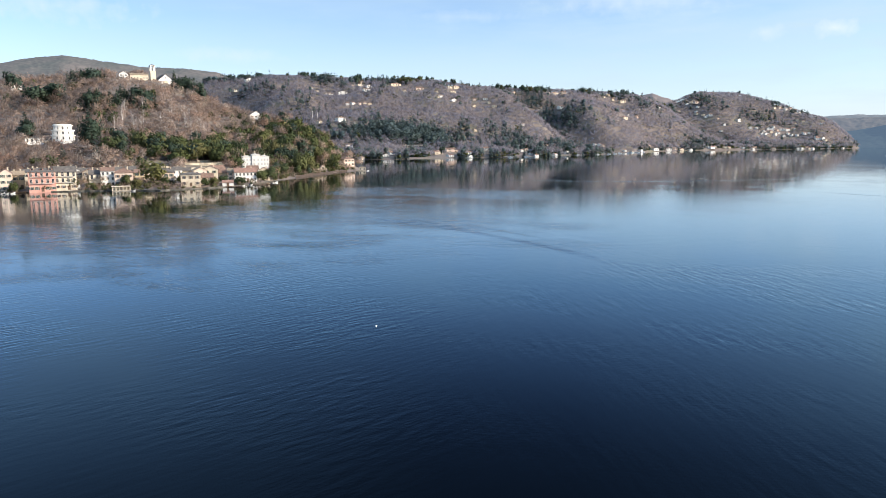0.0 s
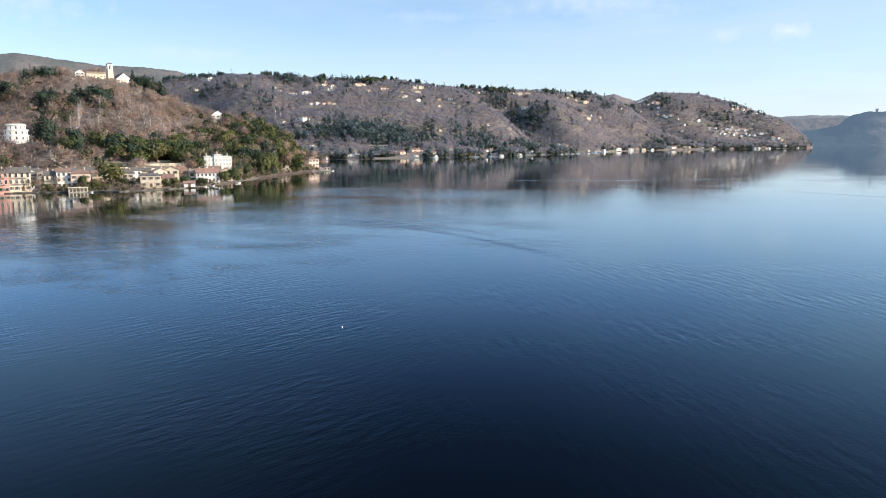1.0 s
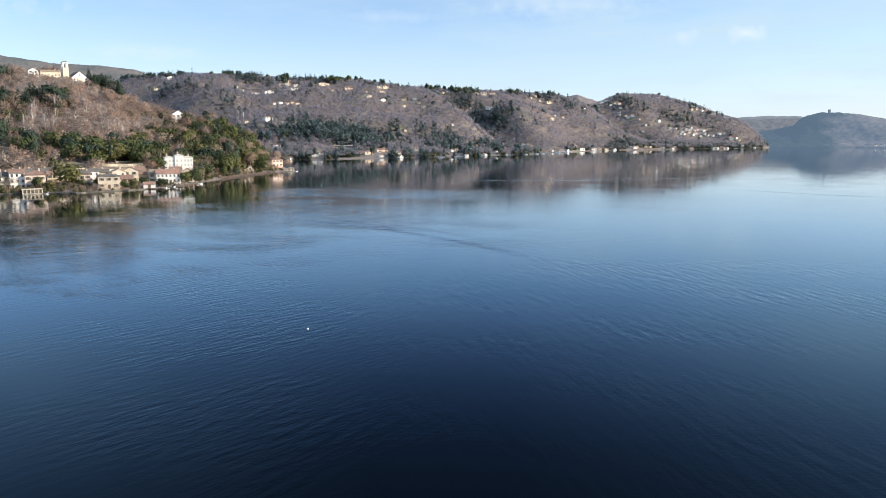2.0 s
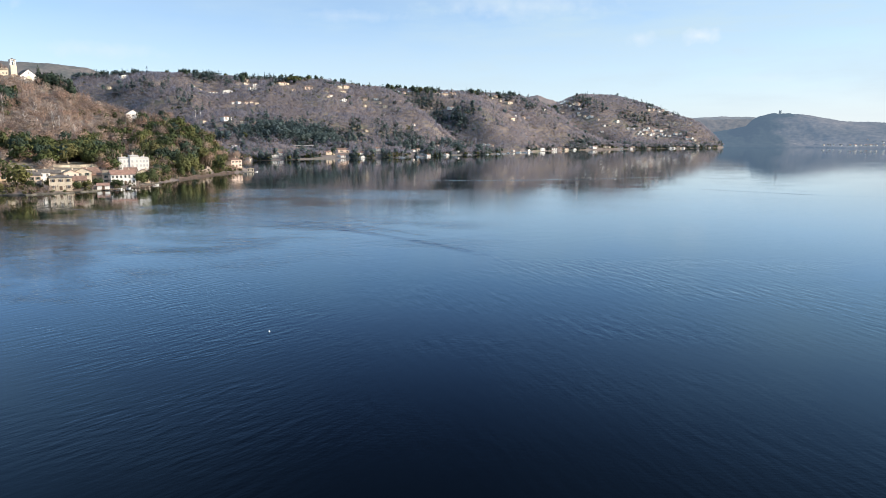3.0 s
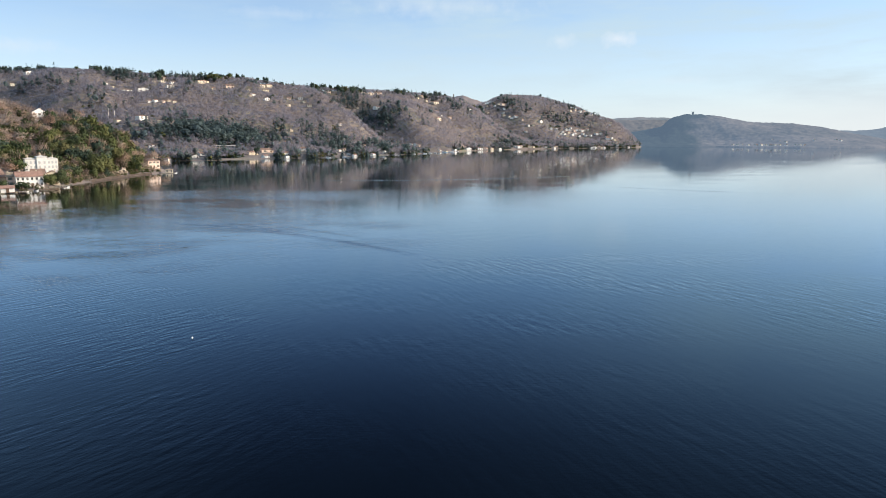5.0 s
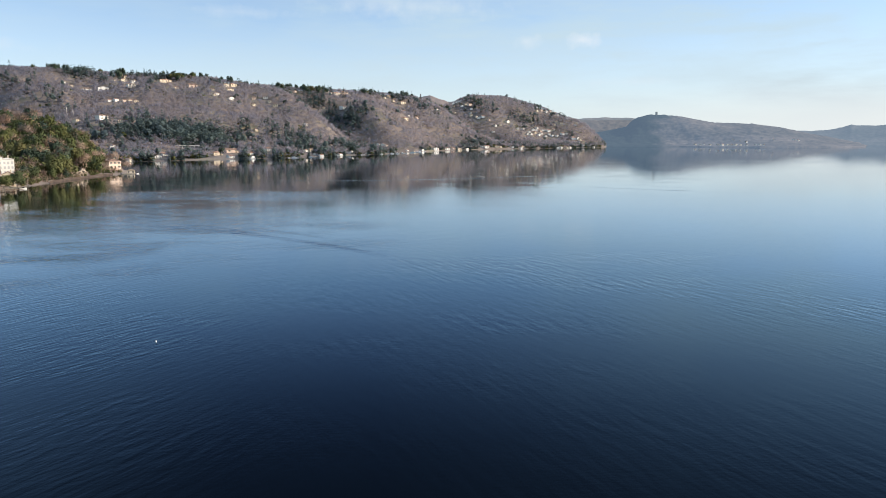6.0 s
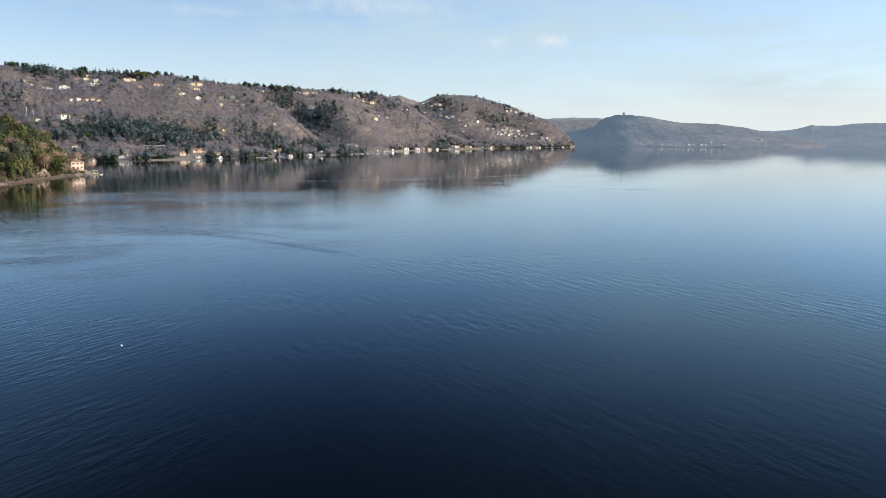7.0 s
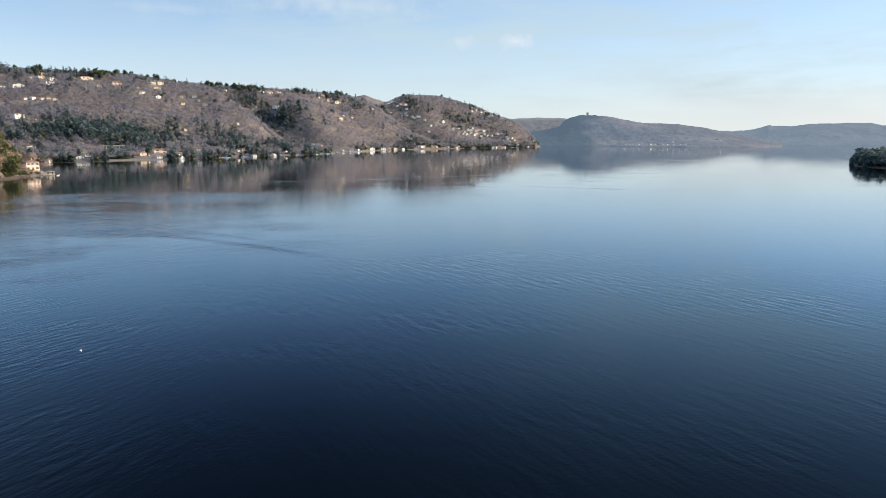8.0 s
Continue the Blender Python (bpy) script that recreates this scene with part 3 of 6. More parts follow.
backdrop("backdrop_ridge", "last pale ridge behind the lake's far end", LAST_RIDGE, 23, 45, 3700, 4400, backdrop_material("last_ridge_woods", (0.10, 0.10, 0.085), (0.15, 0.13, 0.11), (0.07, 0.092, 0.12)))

# ---------- buildings ----------
WALL_SALMON = plaster("salmon_plaster", (0.68, 0.35, 0.27))
WALL_CREAM = plaster("cream_plaster", (0.74, 0.63, 0.47))
WALL_WHITE = plaster("white_plaster", (0.8, 0.765, 0.7), 0.14)
WALL_OCHRE = plaster("ochre_plaster", (0.64, 0.48, 0.3))
WALL_PINK = plaster("pale_pink_plaster", (0.76, 0.58, 0.46))
WALL_BEIGE = plaster("beige_plaster", (0.64, 0.54, 0.4))
WALL_STONE = mottled("rough_stone", (0.22, 0.19, 0.15), (0.42, 0.36, 0.28), 0.8)


def tile_material(name, low, high):
    m, nt, b = material(name)
    v = coords(nt)
    base = ramp_node(nt, noise_node(nt, v, 0.6, 5.0), [(0.3, low), (0.7, high)])
    w = add_node(nt, "ShaderNodeTexWave", Scale=1.3, Distortion=0.6)
    nt.links.new(v, w.inputs["Vector"])
    rows = ramp_node(nt, w.outputs["Fac"], [(0.0, (0.75, 0.75, 0.75)), (1.0, (1.1, 1.1, 1.1))])
    nt.links.new(mix_colour(nt, 1.0, base.outputs[0], rows.outputs[0], "MULTIPLY"), b.inputs["Base Color"])
    bump = add_node(nt, "ShaderNodeBump", Strength=0.5, Distance=0.08)
    nt.links.new(w.outputs["Fac"], bump.inputs["Height"])
    nt.links.new(bump.outputs[0], b.inputs["Normal"])
    b.inputs["Roughness"].default_value = 0.85
    return m


ROOF_BROWN = tile_material("brown_roof_tiles", (0.15, 0.092, 0.066), (0.26, 0.16, 0.115))
ROOF_RED = tile_material("red_roof_tiles", (0.2, 0.115, 0.085), (0.32, 0.19, 0.14))
ROOF_GREY = tile_material("grey_stone_slates", (0.075, 0.066, 0.058), (0.155, 0.135, 0.116))
ROOF_TAN = tile_material("weathered_tan_tiles", (0.22, 0.165, 0.11), (0.34, 0.265, 0.18))
SHUTTER_GREEN = mottled("green_shutter_paint", (0.04, 0.07, 0.045), (0.06, 0.1, 0.06), 2.0, 0.6)
SHUTTER_BROWN = mottled("brown_shutter_wood", (0.1, 0.06, 0.035), (0.16, 0.1, 0.06), 2.0, 0.7)
TRIM_STONE = mottled("pale_stone_trim", (0.5, 0.46, 0.4), (0.65, 0.6, 0.53), 2.0)
IRON = mottled("dark_iron", (0.03, 0.03, 0.032), (0.06, 0.06, 0.06), 3.0, 0.5)


def glass_material():
    m, nt, b = material("dark_window_glass")
    v = coords(nt)
    r = ramp_node(nt, noise_node(nt, v, 0.7), [(0.3, (0.02, 0.023, 0.027)), (0.7, (0.05, 0.052, 0.055))])
    nt.links.new(r.outputs[0], b.inputs["Base Color"])
    b.inputs["Roughness"].default_value = 0.08
    return m


GLASS = glass_material()


def box(bm, x0, x1, y0, y1, z0, z1):
    v = [bm.verts.new(p) for p in ((x0, y0, z0), (x1, y0, z0), (x1, y1, z0), (x0, y1, z0), (x0, y0, z1), (x1, y0, z1), (x1, y1, z1), (x0, y1, z1))]
    for f in ((3, 2, 1, 0), (4, 5, 6, 7), (0, 1, 5, 4), (1, 2, 6, 5), (2, 3, 7, 6), (3, 0, 4, 7)):
        bm.faces.new([v[i] for i in f])


def solid(bm, low, high):
    """A closed body between two rings of as many corners."""
    a, b = [bm.verts.new(p) for p in low], [bm.verts.new(p) for p in high]
    n = len(a)
    bm.faces.new(a[::-1])
    bm.faces.new(b)
    for i in range(n):
        bm.faces.new([a[i], a[(i + 1) % n], b[(i + 1) % n], b[i]])


def mesh_of(name, build, mat):
    bm = bmesh.new()
    build(bm)
    bmesh.ops.remove_doubles(bm, verts=bm.verts, dist=1e-4)
    bmesh.ops.recalc_face_normals(bm, faces=bm.faces)
    me = bpy.data.meshes.new(name)
    bm.to_mesh(me)
    bm.free()
    me.materials.append(mat)
    return me


def piece(name, me, parent, at=(0, 0, 0), turn=0.0, label=""):
    ob = new(name, me)
    ob.parent = parent
    ob.matrix_basis = pose(*at, 0, 0, turn)
    return tagged(ob, label)


def part(name, build, mat, parent, label="", at=(0, 0, 0), turn=0.0):
    return piece(name, mesh_of(name, build, mat), parent, at, turn, label)


def site(bearing, distance, turn=0.0, sink=0.0):
    """A pose on the land that faces the lake's middle."""
    a = radians(bearing)
    x, y = distance * math.sin(a), distance * math.cos(a)
    # the far end's houses stand as high as the woods' canopy round them
    z = max(float(height_at(np.array([x]), np.array([y]))[0]), 0.3) + (7.0 if bearing > 37 and 2400 < distance < 2700 else 0.0)
    return pose(x, y, z - sink, 0, 0, -bearing + turn)


CLEAR = []      # bearing, distance, half width in metres, metres kept free in front


def clear_of(x, y, close=False):
    a, d = np.degrees(np.arctan2(x, y)), np.hypot(x, y)
    ok = np.ones(len(x), bool)
    for b, dist, half, front in CLEAR:
        front = min(front, half * 0.75) if close else front
        ok &= ~((np.abs(np.radians(a - b)) * dist < half) & (d > dist - front) & (d < dist + half + 3))
    return ok


def frame_mesh(w, h):
    def build(bm):
        box(bm, -w / 2 - 0.12, -w / 2, -0.06, 0.03, -0.12, h + 0.14)
        box(bm, w / 2, w / 2 + 0.12, -0.06, 0.03, -0.12, h + 0.14)
        box(bm, -w / 2, w / 2, -0.06, 0.03, h, h + 0.14)
        box(bm, -w / 2, w / 2, -0.12, 0.03, -0.12, 0)
        box(bm, -0.03, 0.03, -0.035, 0.03, 0, h)
    return mesh_of("window", build, TRIM_STONE)


WINDOW = frame_mesh(1.0, 1.5)
PANE = mesh_of("pane", lambda bm: box(bm, -0.5, 0.5, -0.02, 0.02, 0, 1.5), GLASS)
SHUTTERS = {k: mesh_of("shutter", lambda bm: box(bm, -0.25, 0.25, -0.11, -0.02, -0.02, 1.5), m) for k, m in (("green", SHUTTER_GREEN), ("brown", SHUTTER_BROWN))}
FRENCH = frame_mesh(1.1, 2.1)
FRENCH_PANE = mesh_of("pane", lambda bm: box(bm, -0.55, 0.55, -0.02, 0.02, 0, 2.1), GLASS)
DOOR = mesh_of("door", lambda bm: (box(bm, -0.6, 0.6, -0.05, 0.03, 0, 2.2), box(bm, -0.72, -0.6, -0.09, 0.03, 0, 2.35), box(bm, 0.6, 0.72, -0.09, 0.03, 0, 2.35), box(bm, -0.6, 0.6, -0.09, 0.03, 2.2, 2.35)), SHUTTER_BROWN)
CHIMNEY = mesh_of("chimney", lambda bm: (box(bm, -0.35, 0.35, -0.3, 0.3, -1.6, 1.1), box(bm, -0.45, 0.45, -0.4, 0.4, 1.1, 1.22), box(bm, -0.25, 0.25, -0.2, 0.2, 1.22, 1.5)), WALL_BEIGE)


PANE_SHUT = mesh_of("pane", lambda bm: box(bm, -0.5, 0.5, -0.02, 0.02, 0, 1.5), mottled("pale_closed_shutter", (0.42, 0.41, 0.4), (0.55, 0.54, 0.52), 2.0, 0.6))


def add_window(parent, at, turn, shutters, tall=False):
    w = piece("window", FRENCH if tall else WINDOW, parent, at, turn)
    piece("pane", FRENCH_PANE if tall else PANE_SHUT if shutters == "closed" else PANE, w)
    if shutters in SHUTTERS and not tall:
        piece("shutter", SHUTTERS[shutters], w, (-0.88, 0, 0))
        piece("shutter", SHUTTERS[shutters], w, (0.88, 0, 0))


def gable_roof(w, d, eaves, rise, over=0.5, thick=0.22, along=True):
    """Ridge along the front (along) or gable to the front."""
    def build(bm):
        a, b = (w / 2 + over * 0.6, d / 2 + over) if along else (d / 2 + over * 0.6, w / 2 + over)
        drop = rise * over / (b - over)
        for s in (-1, 1):
            low = [(-a, s * b, eaves - drop), (a, s * b, eaves - drop), (a, 0, eaves + rise), (-a, 0, eaves + rise)]
            if not along:
                low = [(y, x, z) for x, y, z in low]
            solid(bm, low, [(x, y, z + thick) for x, y, z in low])
    return build


def hip_roof(w, d, eaves, rise, over=0.5):
    def build(bm):
        x, y = w / 2 + over, d / 2 + over
        r = max(x - y, 0.4) if x > y else 0.4
        q = 0.3 if x > y else max(y - x, 0.3)
        z = eaves - 0.15
        solid(bm, [(-x, -y, z), (x, -y, z), (x, y, z), (-x, y, z)], [(-x, -y, z + 0.2), (x, -y, z + 0.2), (x, y, z + 0.2), (-x, y, z + 0.2)])
        solid(bm, [(-x, -y, z + 0.203), (x, -y, z + 0.203), (x, y, z + 0.203), (-x, y, z + 0.203)], [(-r, -q, eaves + rise), (r, -q, eaves + rise), (r, q, eaves + rise), (-r, q, eaves + rise)])
    return build


def wall_body(w, d, eaves, rise, kind):
    def build(bm):
        if kind == "hip":
            box(bm, -w / 2, w / 2, -d / 2, d / 2, -2.5, eaves)
            return
        ring = [(-d / 2, -2.5), (d / 2, -2.5), (d / 2, eaves), (0, eaves + rise), (-d / 2, eaves)] if kind == "along" else \
               [(-w / 2, -2.5), (w / 2, -2.5), (w / 2, eaves), (0, eaves + rise), (-w / 2, eaves)]
        if kind == "along":
            solid(bm, [(-w / 2, y, z) for y, z in ring], [(w / 2, y, z) for y, z in ring])
        else:
            solid(bm, [(x, -d / 2, z) for x, z in ring], [(x, d / 2, z) for x, z in ring])
    return build


def house(label, bearing, distance, w, d, eaves, rise, wall, roof, kind="along", turn=0.0, storeys=3, bays=3, shutters="green", chimneys=1,
          balconies=0, dormers=0, group="lakeside village houses", door=True, front=30, name="house"):
    if group == "lakeside village houses":
        eaves *= 1.2
        rise *= 0.78
    base = new(name)
    base.matrix_basis = site(bearing, distance, turn)
    tagged(base, label, "house", group)
    part("wall", wall_body(w, d, eaves, rise, kind), wall, base)
    part("roof", hip_roof(w, d, eaves, rise) if kind == "hip" else gable_roof(w, d, eaves, rise, along=kind == "along"), roof, base)
    floor_h = eaves / storeys
    step = w / bays
    for k in range(storeys):
        z = k * floor_h + max(0.55, floor_h * 0.3)
        z = min(z, eaves - 1.9)
        for i in range(bays):
            x = -w / 2 + step * (i + 0.5)
            if k == 0 and door and i == bays // 2:
                piece("door", DOOR, base, (x, -d / 2 - 0.02, 0))
                continue
            add_window(base, (x, -d / 2 - 0.03, z), 0, shutters if step > 2.6 else "", tall=balconies > 0 and k in range(1, balconies + 1))
        for y in ((-d / 4, d / 4) if d > 7 else (0,)):
            add_window(base, (w / 2 + 0.03, y, z), 90, shutters if d > 9 else "")
    for k in range(1, balconies + 1):
        z = k * floor_h + max(0.55, floor_h * 0.3) - 0.25
        balcony = part("balcony", lambda bm: box(bm, -w * 0.42, w * 0.42, -d / 2 - 1.05, -d / 2 - 0.13, z - 0.15, z), TRIM_STONE, base)

        def rail(bm):
            box(bm, -w * 0.42, w * 0.42, -d / 2 - 1.04, -d / 2 - 0.99, z + 0.95, z + 1.0)
            for i in range(int(w * 0.84 / 0.4)):
                x = -w * 0.42 + 0.05 + 0.4 * i
                box(bm, x, x + 0.04, -d / 2 - 1.03, -d / 2 - 1.0, z, z + 0.95)
        part("railing", rail, IRON, balcony)
    for i in range(chimneys):
        x = (-0.3 + 0.6 * i) * w if chimneys > 1 else 0.22 * w
        piece("chimney", CHIMNEY, base, (x, d * 0.12, eaves + rise * 0.8))
    for i in range(dormers):
        x = -w / 2 + w / dormers * (i + 0.5)
        dm = part("dormer", lambda bm: box(bm, -0.7, 0.7, -d * 0.32, -d * 0.05, eaves + rise * 0.2, eaves + rise * 0.2 + 1.25), wall, base, at=(x, 0, 0))
        part("dormer_roof", lambda bm: solid(bm, [(-0.95, -d * 0.36, eaves + rise * 0.2 + 1.25), (0.95, -d * 0.36, eaves + rise * 0.2 + 1.25), (0.95, 0, eaves + rise * 0.2 + 1.25), (-0.95, 0, eaves + rise * 0.2 + 1.25)],
                                             [(-0.05, -d * 0.36, eaves + rise * 0.2 + 1.8), (0.05, -d * 0.36, eaves + rise * 0.2 + 1.8), (0.05, 0, eaves + rise * 0.2 + 1.8), (-0.05, 0, eaves + rise * 0.2 + 1.8)]), roof, dm)
        piece("pane", PANE, dm, (0, -d * 0.32 - 0.03, eaves + rise * 0.2 - 0.15))
    CLEAR.append((bearing, distance, w * 0.6 + 2, front))
    return base


def village():
    g = house
    g("pale plaster house with a brown tiled roof on the waterfront", -32.7, 457, 6, 9, 8.6, 2.6, WALL_PINK, ROOF_BROWN, "front", bays=2)
    g("narrow ochre house with a weathered tan roof", -31.95, 465, 6.2, 9, 6.6, 2.8, WALL_OCHRE, ROOF_TAN, storeys=2, bays=2)
    g("narrow house with a dark slate roof between taller ones", -31.42, 480, 4.2, 8, 6.4, 2.2, WALL_BEIGE, ROOF_GREY, bays=1, storeys=2)
    g("wide salmon pink waterfront house with dormers and balconies", -30.5, 451, 13.4, 11, 9.3, 2.6, WALL_SALMON, ROOF_GREY, "hip", storeys=3, bays=5, balconies=2, dormers=3, chimneys=2)
    g("cream waterfront house with balconies and a grey slate roof", -29.0, 453, 11.2, 10, 8.6, 3.6, WALL_CREAM, ROOF_GREY, "along", storeys=3, bays=4, balconies=2, chimneys=2, shutters="brown")
    g("low house with a steep grey slate roof behind the waterfront", -27.95, 490, 7, 9, 3.6, 4.4, WALL_BEIGE, ROOF_GREY, storeys=1, bays=2)
    g("small white lakeside cottage with a low roof", -28.36, 453, 4, 4.5, 3.6, 1.4, WALL_WHITE, ROOF_BROWN, "front", storeys=1, bays=1, door=False, chimneys=0)
    g("cream house with a dark roof and a wooden balcony", -27.05, 459, 6.6, 9, 6.2, 2.8, WALL_CREAM, ROOF_GREY, storeys=2, bays=2, balconies=1, shutters="brown")
    g("white plaster house with a brown tiled roof on the waterfront", -26.2, 457, 7.6, 9, 7.8, 2.4, WALL_WHITE, ROOF_BROWN, storeys=3, bays=3)
    g("broad pale pink house with a hipped brown roof", -25.1, 455, 10.2, 10, 6.9, 3.2, WALL_PINK, ROOF_BROWN, "hip", storeys=2, bays=3, shutters="brown")
    g("ochre house with a brown roof set back from the shore", -24.0, 478, 6, 8, 4.8, 2.2, WALL_OCHRE, ROOF_BROWN, storeys=2, bays=2)
    g("cream house half hidden behind a round tree", -22.9, 482, 7, 8, 5.6, 2.4, WALL_CREAM, ROOF_GREY, storeys=2, bays=2)
    g("pale pink house with a grey roof beside the gardens", -21.93, 459, 6.2, 8, 6.2, 2.0, WALL_PINK, ROOF_GREY, storeys=2, bays=2)
    g("long low grey-roofed building behind the shore houses", -21.0, 486, 12, 7, 4.6, 2.2, WALL_BEIGE, ROOF_GREY, storeys=1, bays=4, door=False)
    g("square beige house with a flat hipped slate roof", -20.33, 447, 11.4, 10, 6.0, 1.6, WALL_BEIGE, ROOF_GREY, "hip", storeys=2, bays=3, shutters="brown")
    g("small beige house with a brown tiled roof", -19.1, 455, 7.4, 8, 4.0, 2.8, WALL_CREAM, ROOF_BROWN, storeys=2, bays=2, shutters="brown")
    g("low dark-roofed barn on the terraces above the shore", -18.35, 500, 9.5, 8, 4.4, 3.0, WALL_STONE, ROOF_BROWN, turn=20, storeys=1, bays=2, shutters="")
    g("old stone house with a dark tiled roof among the terraces", -17.7, 486, 8, 8, 4.0, 2.6, WALL_STONE, ROOF_BROWN, turn=-12, storeys=1, bays=2, shutters="")
    g("long white house with a red-brown tiled roof", -16.2, 478, 14.4, 8, 5.4, 3.2, WALL_WHITE, ROOF_RED, storeys=2, bays=6, turn=8, shutters="brown", chimneys=2)
    g("white boathouse with a red roof and an arched door", -17.55, 450, 6.6, 6, 2.1, 1.5, WALL_WHITE, ROOF_RED, storeys=1, bays=1, chimneys=0, shutters="")
    g("cream gabled house under the white villa", -14.7, 500, 7, 8, 5.6, 2.2, WALL_CREAM, ROOF_RED, "front", storeys=2, bays=2)
    g("pinkish house with a brown roof at the tip of the promontory", -7.98, 664, 10.6, 9, 5.6, 2.2, WALL_PINK, ROOF_BROWN, "hip", turn=28, storeys=2, bays=3, shutters="brown", front=16)
    g("white gabled cottage on the wooded crest", -15.25, 784, 13.0, 10, 6.4, 4.8, WALL_WHITE, ROOF_GREY, "front", turn=16, storeys=2, bays=3, shutters="brown", front=48)
    g("small white house among trees near the hilltop", -31.5, 880, 9.6, 8, 4.5, 2.2, WALL_WHITE, ROOF_GREY, storeys=1, bays=3, front=40)
    g("white two-storey house beside the hilltop conifers", -20.42, 880, 7.2, 8, 9.0, 1.6, WALL_WHITE, ROOF_GREY, "hip", storeys=2, bays=3, front=50)


def back_row():
    """Smaller houses crowded behind the waterfront."""
    r = random.Random(12)
    walls = ((WALL_BEIGE, "beige"), (WALL_CREAM, "cream"), (WALL_PINK, "pale pink"), (WALL_STONE, "bare stone"), (WALL_WHITE, "white"))
    roofs = ((ROOF_GREY, "grey slate"), (ROOF_BROWN, "brown tiled"), (ROOF_TAN, "weathered tan tiled"))
    for b in (-33.6, -32.4, -30.9, -29.8, -28.5, -27.4, -26.6, -25.6, -24.6, -23.4, -22.4, -21.4, -19.7, -18.8, -17.0, -15.6):
        (wm, wn), (rm, rn) = r.choice(walls), r.choice(roofs)
        d = r.uniform(478, 492)
        house("%s village house with a %s roof set back" % (wn, rn), b, d, r.uniform(6, 9), r.uniform(7, 9), r.uniform(4.6, 6.2), r.uniform(2.2, 3.0), wm, rm,
              r.choice(("along", "along", "front")), r.uniform(-14, 14), 2, 2, r.choice(("green", "brown", "")), 1, front=20)


village()
back_row()


def white_villa():
    """The big white villa above the shore: a raised middle between two wings."""
    base = new("villa")
    base.matrix_basis = site(-15.36, 545, 6)
    tagged(base, "large white villa with a raised centre above the shore houses", "villa")
    blocks = ((-9.8, -2.8, 0.0, 10.0), (-2.8, 3.2, 0.7, 11.4), (3.2, 9.8, 0.0, 10.0))
    for x0, x1, fwd, top in blocks:
        wall = part("wall", lambda bm: box(bm, x0, x1, -5 - fwd, 5, -4, top), WALL_WHITE, base)
        part("cornice", lambda bm: box(bm, x0 - 0.25, x1 + 0.25, -5.3 - fwd, 5.3, top, top + 0.35), TRIM_STONE, wall)
        part("roof", lambda bm: solid(bm, [(x0, -5 - fwd, top + 0.353), (x1, -5 - fwd, top + 0.353), (x1, 5, top + 0.353), (x0, 5, top + 0.353)],
                                      [(x0 + 2.5, -1, top + 1.1), (x1 - 2.5, -1, top + 1.1), (x1 - 2.5, 1, top + 1.1), (x0 + 2.5, 1, top + 1.1)]), TRIM_STONE, base)
        for k in range(3):
            for i in range(2 if x1 - x0 < 6.5 else 3):
                n = 2 if x1 - x0 < 6.5 else 3
                add_window(base, (x0 + (x1 - x0) / n * (i + 0.5), -5 - fwd - 0.03, 0.9 + k * 3.1), 0, "closed")
    for k in range(3):
        for y in (-2.5, 2.5):
            add_window(base, (9.83, y, 0.9 + k * 3.1), 90, "closed")
    for x in (-7.5, 0.2, 7.4):
        piece("chimney", CHIMNEY, base, (x, 1.5, 11.4 if abs(x) > 1 else 12.8))
    CLEAR.append((-15.36, 545, 12, 45))


def round_villa():
    """A white modern villa of three decks with a curved front."""
    base = new("modern_villa")
    base.matrix_basis = site(-28.9, 640, 0)
    tagged(base, "white modern villa with curved terraces on the slope", "villa")

    def ring(r, z, y0=0.0):
        pts = [(r * math.cos(q), y0 + r * 0.55 * math.sin(q), z) for q in [math.pi + math.pi * i / 10 for i in range(11)]]
        return pts + [(r, 7, z), (-r, 7, z)]
    for k, r in enumerate((9.2, 8.8, 7.6)):
        z = -3.0 if k == 0 else 1.6 + k * 4.0
        top = 1.6 + (k + 1) * 4.0
        part("wall", lambda bm: solid(bm, ring(r - 0.9, z), ring(r - 0.9, top - 0.4)), WALL_WHITE, base)
        deck = part("terrace", lambda bm: solid(bm, ring(r - 0.2, top - 0.3), ring(r - 0.2, top)), WALL_WHITE, base)
        part("parapet", lambda bm: solid(bm, ring(r - 0.25, top + 0.003), ring(r - 0.25, top + 0.4)), WALL_WHITE, deck)
        for i in range(5):
            q = math.pi * (1.14 + 0.18 * i)
            add_window(base, ((r - 0.88) * math.cos(q), (r - 0.88) * 0.55 * math.sin(q), top - 3.1), math.degrees(q) + 90, "", tall=True)
    part("roof", lambda bm: solid(bm, ring(6.6, 14.05), ring(6.2, 14.6)), WALL_WHITE, base)
    part("wing", lambda bm: box(bm, -27, -14, -3, 3, -2, 3.4), WALL_WHITE, base)
    part("wing_roof", lambda bm: box(bm, -27.5, -13.5, -3.6, 3.4, 3.4, 3.7), TRIM_STONE, base)
    part("terrace", lambda bm: box(bm, -13.4, -8.9, -5, 4, -4, 1.6), WALL_STONE, base)
    for i in range(4):
        add_window(base, (-25.2 + 3.1 * i, -3.03, 0.6), 0, "", tall=True)
    CLEAR.append((-28.9, 640, 13, 42))
    CLEAR.append((-30.75, 640, 9, 36))


